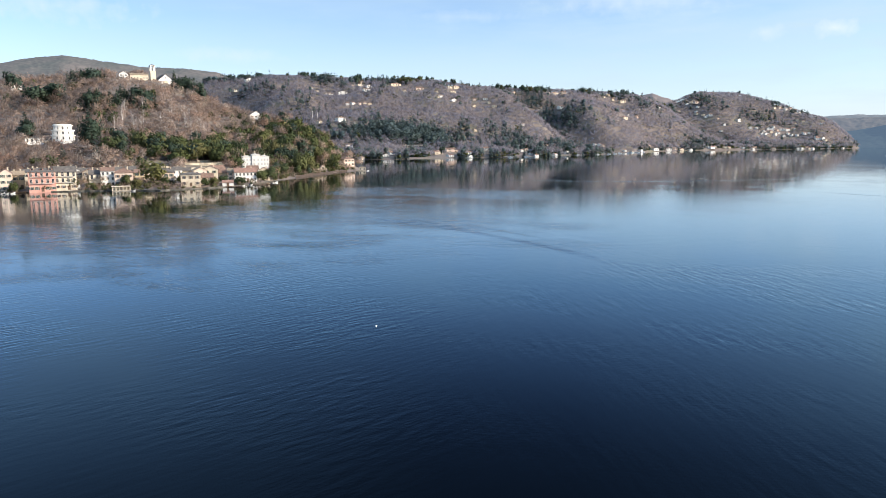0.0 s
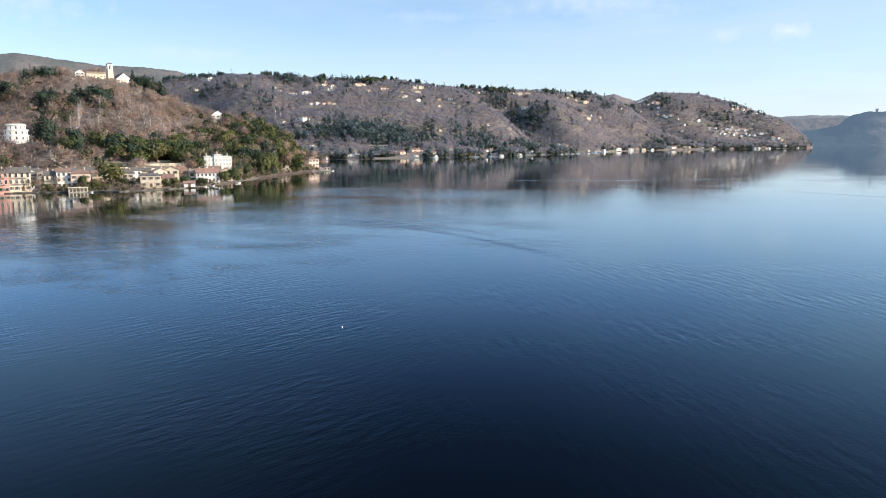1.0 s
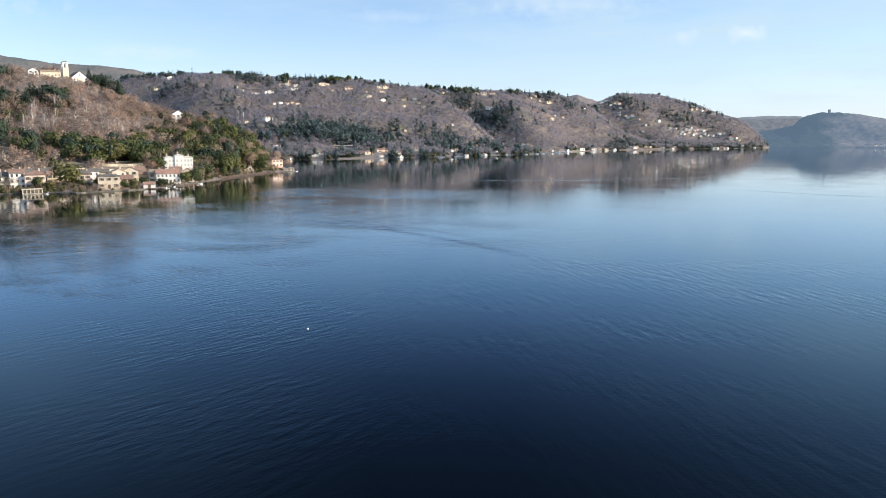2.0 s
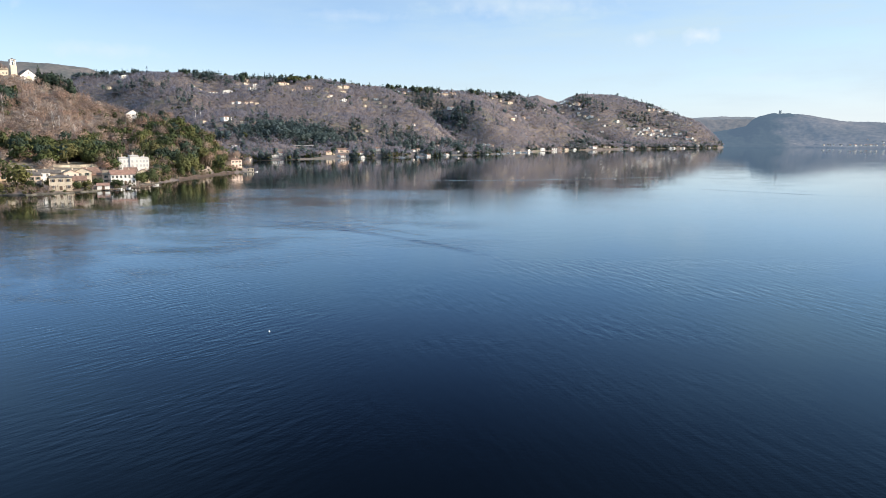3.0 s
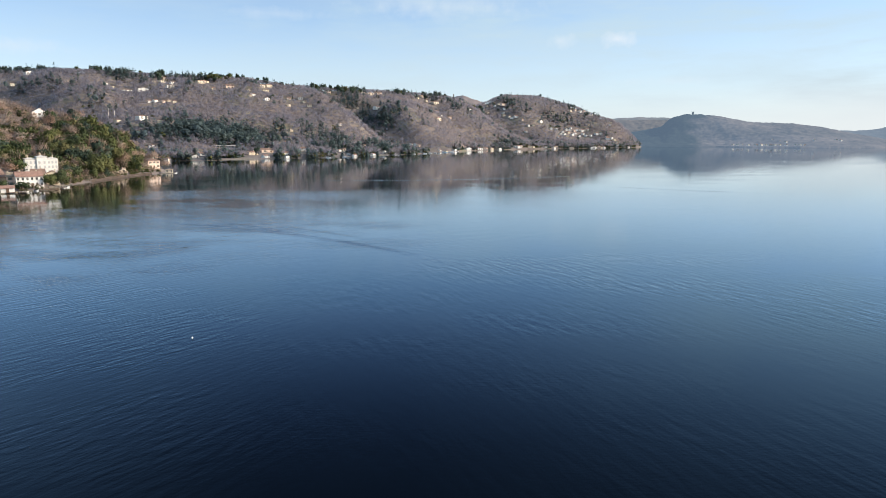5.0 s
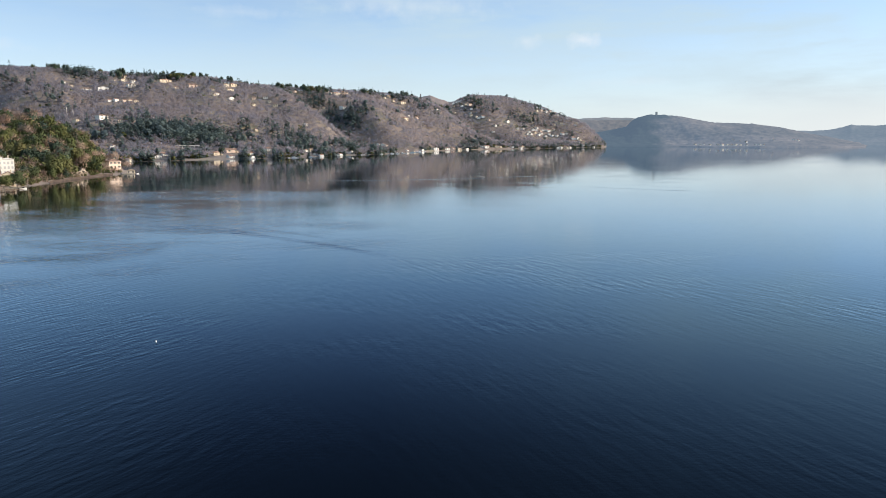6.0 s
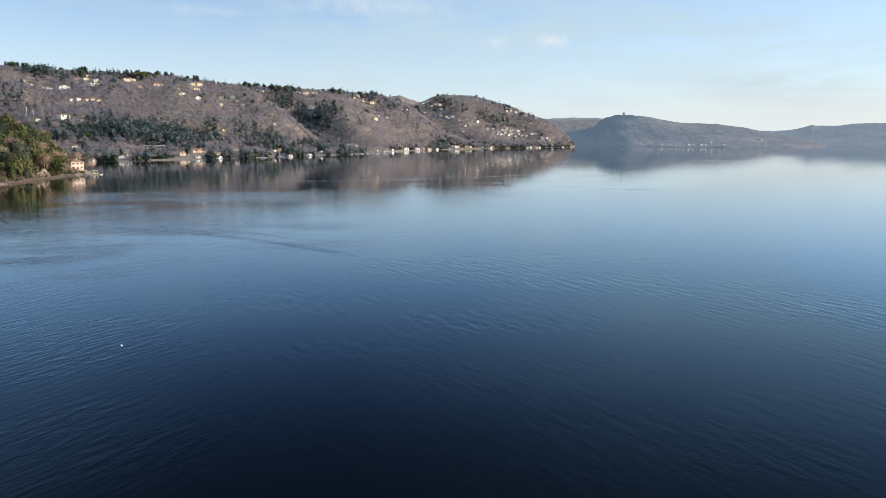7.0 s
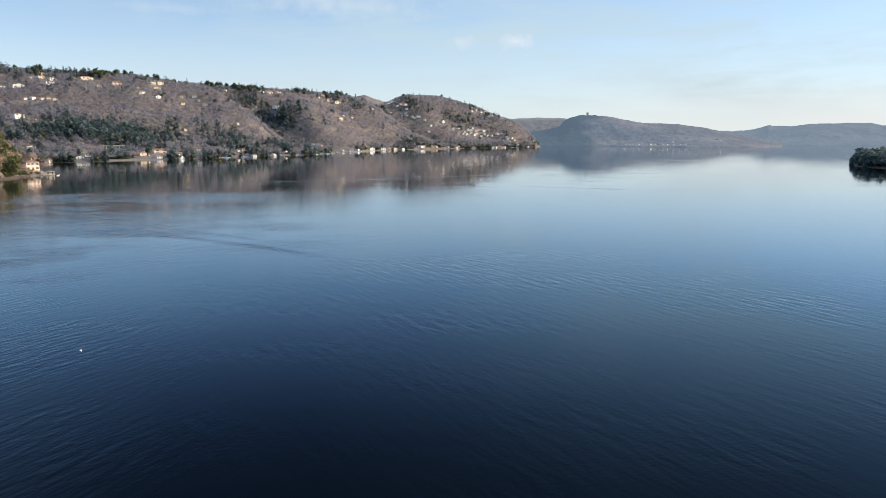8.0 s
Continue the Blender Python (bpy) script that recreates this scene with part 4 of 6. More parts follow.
def church():
    base = new("church")
    base.matrix_basis = site(-22.3, 915, 16, 3.5)
    tagged(base, "white hilltop church with a bell tower and gabled front", "church")
    part("wall", wall_body(18, 22, 6.5, 7.5, "front"), WALL_WHITE, base, at=(8.5, 6, -1))
    part("roof", gable_roof(18, 22, 6.5, 7.5, along=False), ROOF_GREY, base, at=(8.5, 6, -1))
    part("portal", lambda bm: (solid(bm, [(-3 + 8.5, -5.25, 0), (3 + 8.5, -5.25, 0), (3 + 8.5, -5.25, 4), (8.5, -5.25, 6.4), (-3 + 8.5, -5.25, 4)],
                                     [(-3 + 8.5, -5.0, 0), (3 + 8.5, -5.0, 0), (3 + 8.5, -5.0, 4), (8.5, -5.0, 6.4), (-3 + 8.5, -5.0, 4)])), WALL_BEIGE, base)
    piece("door", DOOR, base, (8.5, -5.3, 0))
    tower = part("bell_tower", lambda bm: box(bm, -3.0, 3.0, -3, 3, -3, 17), WALL_CREAM, base, "plastered square bell tower", at=(-4, 4, 0))
    part("belfry", lambda bm: [box(bm, sx * 2.9 - 0.7, sx * 2.9 + 0.7, sy * 2.9 - 0.7, sy * 2.9 + 0.7, 17.003, 22.5) for sx in (-0.76, 0.76) for sy in (-0.76, 0.76)] + [box(bm, -3.2, 3.2, -3.2, 3.2, 22.503, 23.2)], WALL_WHITE, tower)
    part("tower_roof", lambda bm: solid(bm, [(-3.3, -3.3, 23.203), (3.3, -3.3, 23.203), (3.3, 3.3, 23.203), (-3.3, 3.3, 23.203)], [(-0.1, -0.1, 25), (0.1, -0.1, 25), (0.1, 0.1, 25), (-0.1, 0.1, 25)]), ROOF_GREY, tower)
    for x in (2.5, 14.5):
        add_window(base, (x, -5.05, 3.5), 0, "")
    add_window(base, (8.5, -5.05, 8.2), 0, "")
    CLEAR.append((-22.0, 915, 24, 95))
    b = house("cream arcaded cloister wing with a brown roof", -23.55, 905, 20, 7, 6.4, 1.6, WALL_CREAM, ROOF_TAN, storeys=1, bays=6, shutters="", turn=4, front=100, group="hilltop buildings", name="cloister")
    house("pale gabled hilltop house beside the church wing", -24.6, 905, 10, 9, 6, 3.2, WALL_WHITE, ROOF_BROWN, "front", storeys=2, bays=2, front=95, group="hilltop buildings")
    return b


white_villa()
round_villa()
church()


def waterside():
    """Quay walls, terraces, a columned boathouse and jetties along the village shore."""
    def strip(name, label, b0, b1, offset, z0, z1, thick, mat, step=0.35):
        a = np.arange(b0, b1 + 0.001, step)
        foot = np.interp(a, [r[0] for r in PENINSULA], [r[1] for r in PENINSULA]) + offset
        wob = (lattice(a * 3.1, a * 0, 5) - 0.5) * 2.0

        def build(bm):
            rings = []
            for q, d, w in zip(np.radians(a), foot, wob):
                c, s = math.cos(q), math.sin(q)
                rings.append([bm.verts.new(((d + w + o) * s, (d + w + o) * c, z)) for o, z in ((0, z0), (0, z1), (thick, z1), (thick, z0))])
            for r0, r1 in zip(rings, rings[1:]):
                for i in range(4):
                    bm.faces.new([r0[i], r0[(i + 1) % 4], r1[(i + 1) % 4], r1[i]])
            bm.faces.new(rings[0])
            bm.faces.new(rings[-1][::-1])
        ob = new(name, mesh_of(name, build, mat))
        tagged(ob, label, "wall", kind="structure")

    strip("quay_wall", "low grey stone quay wall along the village shore", -38, -13.5, -0.6, -1.5, 0.6, 1.2, mottled("wet_quay_stone", (0.04, 0.038, 0.028), (0.15, 0.13, 0.1), 0.35))
    strip("shore_wall", "reddish stone wall along the promontory shore", -12.2, -7.7, -1.3, -1.5, 1.35, 0.8, mottled("reddish_stone", (0.025, 0.016, 0.012), (0.085, 0.055, 0.038), 0.35))
    pale = mottled("pale_terrace_stone", (0.33, 0.28, 0.2), (0.52, 0.45, 0.34), 0.5)
    for b0, b1, off, tall in ((-23.6, -21.7, 86, 2.4), (-23.5, -21.9, 101, 2.0), (-20.9, -17.8, 84, 2.2), (-20.7, -17.9, 104, 2.2), (-19.8, -18.1, 122, 1.8)):
        mid = radians((b0 + b1) / 2)
        d = float(np.interp((b0 + b1) / 2, [r[0] for r in PENINSULA], [r[1] for r in PENINSULA])) + off
        z = float(height_at(np.array([d * math.sin(mid)]), np.array([d * math.cos(mid)]))[0])
        strip("terrace_wall", "pale stone retaining wall of a garden terrace", b0, b1, off, z - 3, z + tall, 1.0, pale)
        CLEAR.append(((b0 + b1) / 2, d, radians(b1 - b0) * 0.5 * d, 17))
    strip("terrace_wall", "pale retaining wall under the hilltop church", -20.6, -18.6, 405, 66, 79, 1.5, WALL_STONE)
    def crag(bm):
        r = bmesh.ops.create_icosphere(bm, subdivisions=3, radius=1.0)
        for v in r["verts"]:
            k = 0.75 + 0.5 * noise.noise(v.co * 1.7) + 0.25 * noise.noise(v.co * 4.1)
            v.co = Vector((v.co.x * 7.5 * k, v.co.y * 5 * k, v.co.z * 4.6 * k))
    for b, d, turn in ((-10.75, 594, 10), (-10.1, 607, 80)):
        rock = new("rock_outcrop", mesh_of("rock_outcrop", crag, mottled("tan_rock", (0.2, 0.155, 0.115), (0.38, 0.3, 0.22), 0.4)))
        rock.matrix_basis = site(b, d, turn, -1.0)
        tagged(rock, "pale tan rock face above the shore wall", "rock", "shore rocks")
        CLEAR.append((b, d, 7, 12))
    base = new("boathouse")
    base.matrix_basis = pose(437 * math.sin(radians(-25.34)), 437 * math.cos(radians(-25.34)), 0, 0, 0, 25.34)
    tagged(base, "open lakeside boathouse terrace on square columns", "boathouse")
    part("deck", lambda bm: box(bm, -5, 5, -3.2, 6, -1.2, 0.5), WALL_STONE, base)
    for i in range(6):
        part("column", lambda bm: box(bm, -0.25, 0.25, -0.25, 0.25, 0.503, 2.6), WALL_CREAM, base, at=(-4.6 + 1.84 * i, -2.8, 0))
    part("back_wall", lambda bm: box(bm, -4.8, 4.8, 1.0, 1.4, 0.503, 2.6), WALL_CREAM, base)
    part("canopy", lambda bm: box(bm, -5.2, 5.2, -3.4, 2.0, 2.603, 2.85), WALL_BEIGE, base)
    base = new("pier_pavilion")
    base.matrix_basis = pose(644 * math.sin(radians(-6.75)), 644 * math.cos(radians(-6.75)), 0, 0, 0, 6.75)
    tagged(base, "small cream boat pavilion on a stone pier", "pavilion")
    part("pier", lambda bm: box(bm, -7, 4, -3, 10, -3, 0.6), WALL_STONE, base)
    part("wall", lambda bm: box(bm, -3, 3, -1.5, 3.5, 0.603, 3.0), WALL_CREAM, base)
    part("roof", hip_roof(6, 5, 3.0, 1.0, 0.4), ROOF_TAN, base, at=(0, 1, 0))
    for x in (-1.7, 1.7):
        add_window(base, (x, -1.53, 1.1), 0, "")
    for b, d, w in ((-17.0, 446, 10), (-15.2, 462, 12), (-26.4, 442, 8), (-31.6, 448, 9), (-19.6, 441, 8), (-14.4, 472, 9)):
        jetty = new("jetty")
        jetty.matrix_basis = pose(d * math.sin(radians(b)), d * math.cos(radians(b)), 0, 0, 0, -b)
        tagged(jetty, "small wooden landing stage at the village shore", "jetty", "landing stages")
        part("deck", lambda bm: box(bm, -w / 2, w / 2, -1.6, 2.5, 0.42, 0.6), SHUTTER_BROWN, jetty)
        for x in (-w / 2 + 0.3, 0, w / 2 - 0.3):
            part("post", lambda bm: box(bm, -0.1, 0.1, -0.1, 0.1, -2.5, 1.1), SHUTTER_BROWN, jetty, at=(x, -1.4, 0))


waterside()

# houses of the far shore: bearing, distance, width of the front
VILLAS_WEST = [(-15.56, 1902, 19), (-16.59, 1764, 12), (-10.74, 1762, 6), (-10.27, 1748, 6), (-9.31, 1712, 17), (-8.22, 1706, 20), (-6.31, 1714, 17), (-6.08, 1776, 13), (-7.43, 1812, 9), (-6.84, 1796, 15), (-6.66, 1862, 12), (-7.08, 1898, 16), (-7.84, 1588, 7), (-7.42, 1588, 8), (-6.83, 1582, 7), (-6.49, 1584, 8), (-6.06, 1582, 8), (-8.46, 1334, 18), (-10.13, 1356, 9), (-7.2, 1310, 7), (-7.81, 1148, 11)]
VILLAS_MIDDLE = [(-3.96, 1808, 30), (-1.96, 1758, 19), (-3.15, 1742, 9), (-0.49, 1722, 7), (-0.41, 1654, 6), (-0.19, 1664, 8), (0.51, 1816, 12), (1.01, 1836, 18), (0.77, 1746, 15), (0.84, 1634, 11), (2.57, 1696, 8), (2.56, 1640, 8), (3.49, 1696, 10), (3.81, 1672, 7), (4.22, 1638, 10), (2.61, 1372, 6), (0.84, 1254, 8), (2.22, 1286, 5), (1.86, 1320, 5), (5.81, 1914, 8), (6.61, 1500, 5), (8.36, 1996, 8), (8.59, 1982, 8)]
VILLAS_EAST = [(9.1, 1974, 20), (9.76, 1996, 18), (9.66, 1824, 21), (8.07, 1848, 6), (13.02, 2084, 7), (13.3, 2116, 11), (13.72, 2084, 9), (14.47, 2082, 21), (14.47, 2010, 20), (14.94, 1910, 8), (14.67, 1838, 18), (15.64, 1934, 10), (17.3, 2138, 9), (17.53, 2480, 8), (17.81, 2152, 9), (18.82, 2434, 8), (18.72, 2496, 8), (8.1, 1350, 7), (8.62, 1356, 6), (12.48, 1574, 7), (13.1, 1554, 8), (16.66, 1674, 7), (17.03, 1746, 6)]
HILL_HAMLET = [(19.72, 2486, 10), (20.04, 2478, 17), (19.41, 2478, 8), (19.86, 2494, 8), (20.19, 2450, 8), (20.16, 2408, 12), (20.1, 2426, 8), (20.84, 2376, 10), (20.61, 2388, 8), (21.16, 2380, 12), (21.66, 2358, 8), (22.17, 2332, 8), (22.58, 2340, 8), (23.15, 2386, 14), (22.01, 2300, 8), (21.1, 2716, 18), (21.47, 2722, 16), (25.54, 2572, 11), (25.89, 2592, 9), (26.33, 2588, 9), (26.63, 2620, 9), (26.94, 2620, 13), (27.28, 2604, 9), (27.03, 2476, 6), (27.14, 2510, 8), (27.54, 2490, 8), (28.74, 2486, 6), (20.66, 2682, 9)]
SLOPE_VILLAGE = [(24.02, 2354, 8), (24.46, 2364, 8), (24.83, 2330, 8), (25.1, 2334, 12), (25.26, 2390, 10), (25.52, 2396, 10), (25.76, 2364, 10), (25.44, 2370, 10), (25.97, 2384, 8), (26.13, 2414, 12), (26.33, 2372, 8), (26.53, 2418, 12), (26.79, 2426, 12), (26.96, 2432, 8), (26.85, 2382, 8), (27.24, 2384, 8), (27.71, 2396, 12), (28.01, 2402, 8), (28.58, 2360, 12), (28.88, 2366, 10), (29.1, 2360, 10), (28.49, 2370, 8), (29.36, 2356, 10), (24.96, 2356, 8), (25.32, 2332, 10), (25.87, 2402, 8), (26.63, 2392, 8), (28.21, 2342, 8), (28.76, 2336, 8), (25.6, 2416, 8), (24.66, 2284, 8)]
SHORE_EAST = [(18.15, 1718, 13), (18.66, 1770, 9), (19.13, 1778, 12), (19.03, 1808, 6), (21.09, 1880, 9), (21.59, 1902, 8), (21.37, 1883, 14), (22.59, 1940, 8), (22.28, 1925, 10), (23.63, 1990, 8), (24.43, 2046, 9), (24.3, 2010, 8), (25.72, 2067, 10), (27.59, 2152, 7), (27.93, 2182, 9), (28.07, 2168, 7), (27.33, 2136, 7), (29.37, 2314, 8), (30.23, 2326, 6), (19.82, 1806, 9), (28.32, 2179, 7)]
SHORE_WEST = [(-6.75, 996, 7), (-4.78, 1036, 7), (-4.37, 1084, 8), (-0.47, 1118, 12), (0.68, 1150, 17), (0.58, 1064, 7), (2.24, 1130, 8), (2.24, 1068, 5), (3.6, 1194, 9), (6.49, 1232, 5), (6.96, 1246, 9), (7.34, 1194, 5), (7.76, 1161, 5), (9.27, 1206, 7), (10.17, 1278, 13), (11.92, 1576, 7), (13.24, 1372, 6), (12.86, 1566, 7), (14.84, 1518, 5), (15.36, 1489, 5), (16.06, 1558, 8), (17.18, 1647, 14)]
SHORE_END = [(38.00, 2508, 8), (38.35, 2458, 10), (38.65, 2544, 6), (39.09, 2434, 8), (39.66, 2415, 10), (39.97, 2415, 12), (40.31, 2415, 8), (40.62, 2415, 10), (40.92, 2415, 12), (41.25, 2418, 8), (41.69, 2415, 10), (41.23, 2596, 6), (40.71, 2638, 6), (41.66, 2566, 8), (42.32, 2415, 6), (42.61, 2415, 8), (42.90, 2415, 6), (43.50, 2608, 8), (44.89, 2680, 10), (45.18, 2676, 8)]



def far_houses():
    """Ten kinds of villa, each built once with its parts and then copied along the far shore."""
    kinds = []
    for wall, roof, kind, storeys, words in ((WALL_WHITE, ROOF_RED, "along", 2, "white lakeside villa with a red tiled roof"), (WALL_CREAM, ROOF_BROWN, "hip", 3, "cream villa with a hipped brown roof"),
                                             (WALL_WHITE, ROOF_GREY, "front", 2, "white gabled house with a slate roof"), (WALL_PINK, ROOF_BROWN, "along", 2, "pale pink house with a brown roof"),
                                             (WALL_BEIGE, ROOF_RED, "hip", 2, "beige villa with a hipped red roof"), (WALL_WHITE, ROOF_BROWN, "hip", 3, "tall white villa with a brown roof")):
        kinds.append((wall, roof, kind, storeys, words))
    made = {}
    n = 0
    rows = [(*r, "villas of the far ridge") for r in VILLAS_WEST + VILLAS_MIDDLE + VILLAS_EAST] + [(*r, "hamlet on the far hill") for r in HILL_HAMLET] + \
           [(*r, "village on the far slope") for r in SLOPE_VILLAGE] + [(*r, "villas along the far shore") for r in SHORE_EAST + SHORE_WEST] + [(*r, "houses on the lake's far end") for r in SHORE_END]
    pick = random.Random(3)
    for b, d, w, group in rows:
        k = pick.choice((0, 2, 5) if group.startswith("houses") else (0, 1, 1, 2, 3, 4, 4, 5) if group.endswith("ridge") else (0, 0, 1, 2, 2, 3, 4, 5))
        shore = group.endswith("shore")
        turn = pick.uniform(25, 60) if b > 5 else pick.uniform(5, 45)
        to_water = d - float(np.interp(b, [q[0] for q in RIDGE], [q[1] for q in RIDGE]))
        room = (w * 0.6 + (1.5 if shore else 3), min(max(to_water, 20), 120) if shore else 40 if b < 17 else 30)
        if (k, group) not in made:
            wall, roof, kind, storeys, words = kinds[k]
            ob = house(words, b, d, 10, 8.5, 2.9 * storeys, 2.6, wall, roof, kind, turn, storeys, 2, "green" if k % 2 else "", 1, group=group, front=room[1])
            CLEAR.pop()
            made[(k, group)] = ob
        else:
            ob = copy_thing(made[(k, group)], site(b, d, turn))
        CLEAR.append((b, d, *room))
        wide = w / 10.0 * (0.8 if group.startswith("houses") else 1.3 if shore and b < 8 else 1.06)
        ob.scale = (wide, min(0.55 + 0.45 * wide, 1.3), min(0.45 + 0.4 * wide, 1.15) * (1.35 if kinds[k][3] == 2 else 1.05) * (0.66 if group.startswith(("hamlet", "village")) else 0.6 if group.endswith("ridge") else 0.5))


far_houses()


def far_landmarks():
    """A chapel with its tower on the far ridge, a ruined keep on the last hill, a road viaduct and a mast."""
    b = new("chapel")
    b.matrix_basis = site(16.0, 2268)
    tagged(b, "small white chapel with a slender bell tower on the ridge", "chapel")
    part("nave", wall_body(8, 14, 6, 4, "front"), WALL_WHITE, b, at=(6, 0, 0))
    part("roof", gable_roof(8, 14, 6, 4, along=False), ROOF_RED, b, at=(6, 0, 0))
    t = part("bell_tower", lambda bm: box(bm, -2, 2, -2, 2, -2, 19), WALL_WHITE, b)
    part("tower_roof", lambda bm: solid(bm, [(-2.3, -2.3, 19), (2.3, -2.3, 19), (2.3, 2.3, 19), (-2.3, 2.3, 19)], [(-0.1, -0.1, 24), (0.1, -0.1, 24), (0.1, 0.1, 24), (-0.1, 0.1, 24)]), ROOF_RED, t)
    CLEAR.append((16.05, 2268, 14, 50))
    b = new("ruined_tower")
    b.matrix_basis = site(35.0, 3046)
    tagged(b, "old square stone keep on the far hilltop", "tower")
    part("shaft", lambda bm: box(bm, -4.6, 4.6, -4.6, 4.6, -4, 18), TRIM_STONE, b)
    for x in (-3.6, 0, 3.6):
        part("merlon", lambda bm: box(bm, -1.0, 1.0, -4.6, -3.6, 18.003, 19.6), TRIM_STONE, b, at=(x, 0, 0))
    part("plinth", lambda bm: box(bm, -7.5, 7.5, -7.5, 7.5, -5, 5), TRIM_STONE, b)
    b = new("viaduct")
    b.matrix_basis = site(-2.5, 1165)
    tagged(b, "low concrete road viaduct above the far shore", "bridge")
    part("deck", lambda bm: box(bm, -17, 17, -2, 2, 6.4, 7.4), TRIM_STONE, b)
    for i in range(6):
        part("pier", lambda bm: box(bm, -0.4, 0.4, -1.5, 1.5, -6, 6.397), TRIM_STONE, b, at=(-15 + 6 * i, 0, 0))
    CLEAR.append((-2.5, 1165, 17, 40))
    for bearing, distance, tall in ((-10.7, 1380, 24), (-10.3, 1372, 19)):
        b = new("mast")
        b.matrix_basis = site(bearing, distance)
        tagged(b, "slim pale telephone mast above the trees", "mast", "masts above the far shore")
        part("pole", lambda bm: solid(bm, [(0.5 * math.cos(q), 0.5 * math.sin(q), -1) for q in np.arange(0, 6.2, 1.05)], [(0.25 * math.cos(q), 0.25 * math.sin(q), tall) for q in np.arange(0, 6.2, 1.05)]), TRIM_STONE, b)
        part("antenna", lambda bm: box(bm, -0.5, 0.5, -0.5, 0.5, tall - 4, tall - 0.5), WALL_WHITE, b)
    for bearing, distance, wide in ((5.5, 1094, 17), (9.3, 1186, 11), (2.3, 1052, 9)):
        b = new("landing_stage")
        b.matrix_basis = pose(distance * math.sin(radians(bearing)), distance * math.cos(radians(bearing)), 0, 0, 0, -bearing)
        tagged(b, "low white landing stage on posts at the far shore", "jetty", "landing stages of the far shore")
        part("deck", lambda bm: box(bm, -wide / 2, wide / 2, -2, 8, 0.7, 1.1), WALL_WHITE, b)
        for x in (-wide / 2 + 0.4, 0, wide / 2 - 0.4):
            part("post", lambda bm: box(bm, -0.15, 0.15, -0.15, 0.15, -3, 1.9), TRIM_STONE, b, at=(x, -1.7, 0))


far_landmarks()


def boats():
    """White sailing boats moored off the far shore."""
    hull_paint = mottled("white_boat_paint", (0.75, 0.75, 0.74), (0.85, 0.85, 0.84), 1.0, 0.3)
    first = None
    for b, d in ((10.9, 1262), (11.15, 1266), (11.46, 1276), (12.33, 1290), (12.7, 1298), (13.6, 1330), (14.06, 1370), (14.46, 1400), (15.16, 1452), (15.4, 1470), (15.67, 1496), (15.87, 1520), (16.3, 1560), (5.6, 1085), (6.9, 1120)):
        m = pose(d * math.sin(radians(b)), d * math.cos(radians(b)), 0, 0, 0, -b + (b * 131) % 60 - 30)
        if first is None:
            first = new("sailing_boat")
            tagged(first, "small white sailing boat moored with bare mast", "boat", "moored boats")
            part("hull", lambda bm: solid(bm, [(-3, -0.6, -0.3), (2, -0.7, -0.3), (3.4, 0, -0.2), (2, 0.7, -0.3), (-3, 0.6, -0.3)], [(-3.4, -1.1, 1.0), (2, -1.2, 1.05), (4.4, 0, 1.25), (2, 1.2, 1.05), (-3.4, 1.1, 1.0)]), hull_paint, first)
            part("cabin", lambda bm: solid(bm, [(-1.4, -0.8, 1.0), (1.8, -0.7, 1.0), (1.8, 0.7, 1.0), (-1.4, 0.8, 1.0)], [(-1.2, -0.6, 1.6), (1.2, -0.5, 1.5), (1.2, 0.5, 1.5), (-1.2, 0.6, 1.6)]), hull_paint, first)
            part("mast", lambda bm: box(bm, 0.2, 0.34, -0.07, 0.07, 1.0, 9.5), TRIM_STONE, first)
            part("boom", lambda bm: box(bm, -2.8, 0.2, -0.12, 0.12, 2.2, 2.45), hull_paint, first)
            first.matrix_basis = m
        else:
            copy_thing(first, m)


boats()


def village_boats():
    """Open motor boats moored along the village quay."""
    paint = mottled("cream_boat_paint", (0.62, 0.6, 0.55), (0.78, 0.76, 0.72), 1.0, 0.35)
    first = None
    for b, d, turn in ((-33.0, 443, 70), (-32.75, 442, 85), (-32.4, 444, 60), (-24.5, 432, 80), (-16.6, 449, 20), (-15.8, 458, 75), (-6.3, 641, 60), (-13.9, 480, 40)):
        m = pose(d * math.sin(radians(b)), d * math.cos(radians(b)), 0, 0, 0, -b + turn)
        if first is None:
            first = new("motor_boat")
            tagged(first, "small open cream motor boat moored at the quay", "boat", "boats along the village quay")
            part("hull", lambda bm: solid(bm, [(-2.2, -0.5, -0.25), (1.2, -0.55, -0.25), (2.3, 0, -0.15), (1.2, 0.55, -0.25), (-2.2, 0.5, -0.25)], [(-2.5, -0.95, 0.6), (1.3, -1.0, 0.65), (3.1, 0, 0.85), (1.3, 1.0, 0.65), (-2.5, 0.95, 0.6)]), paint, first)
            part("windscreen", lambda bm: solid(bm, [(0.5, -0.7, 0.65), (0.6, -0.7, 0.65), (0.6, 0.7, 0.65), (0.5, 0.7, 0.65)], [(0.2, -0.6, 1.15), (0.26, -0.6, 1.15), (0.26, 0.6, 1.15), (0.2, 0.6, 1.15)]), GLASS, first)
            part("engine", lambda bm: box(bm, -2.85, -2.5, -0.2, 0.2, 0.1, 1.05), IRON, first, "dark outboard engine")
            part("bench", lambda bm: box(bm, -1.6, -1.1, -0.8, 0.8, 0.61, 0.8), SHUTTER_BROWN, first)
            first.matrix_basis = m
        else:
            copy_thing(first, m)


village_boats()


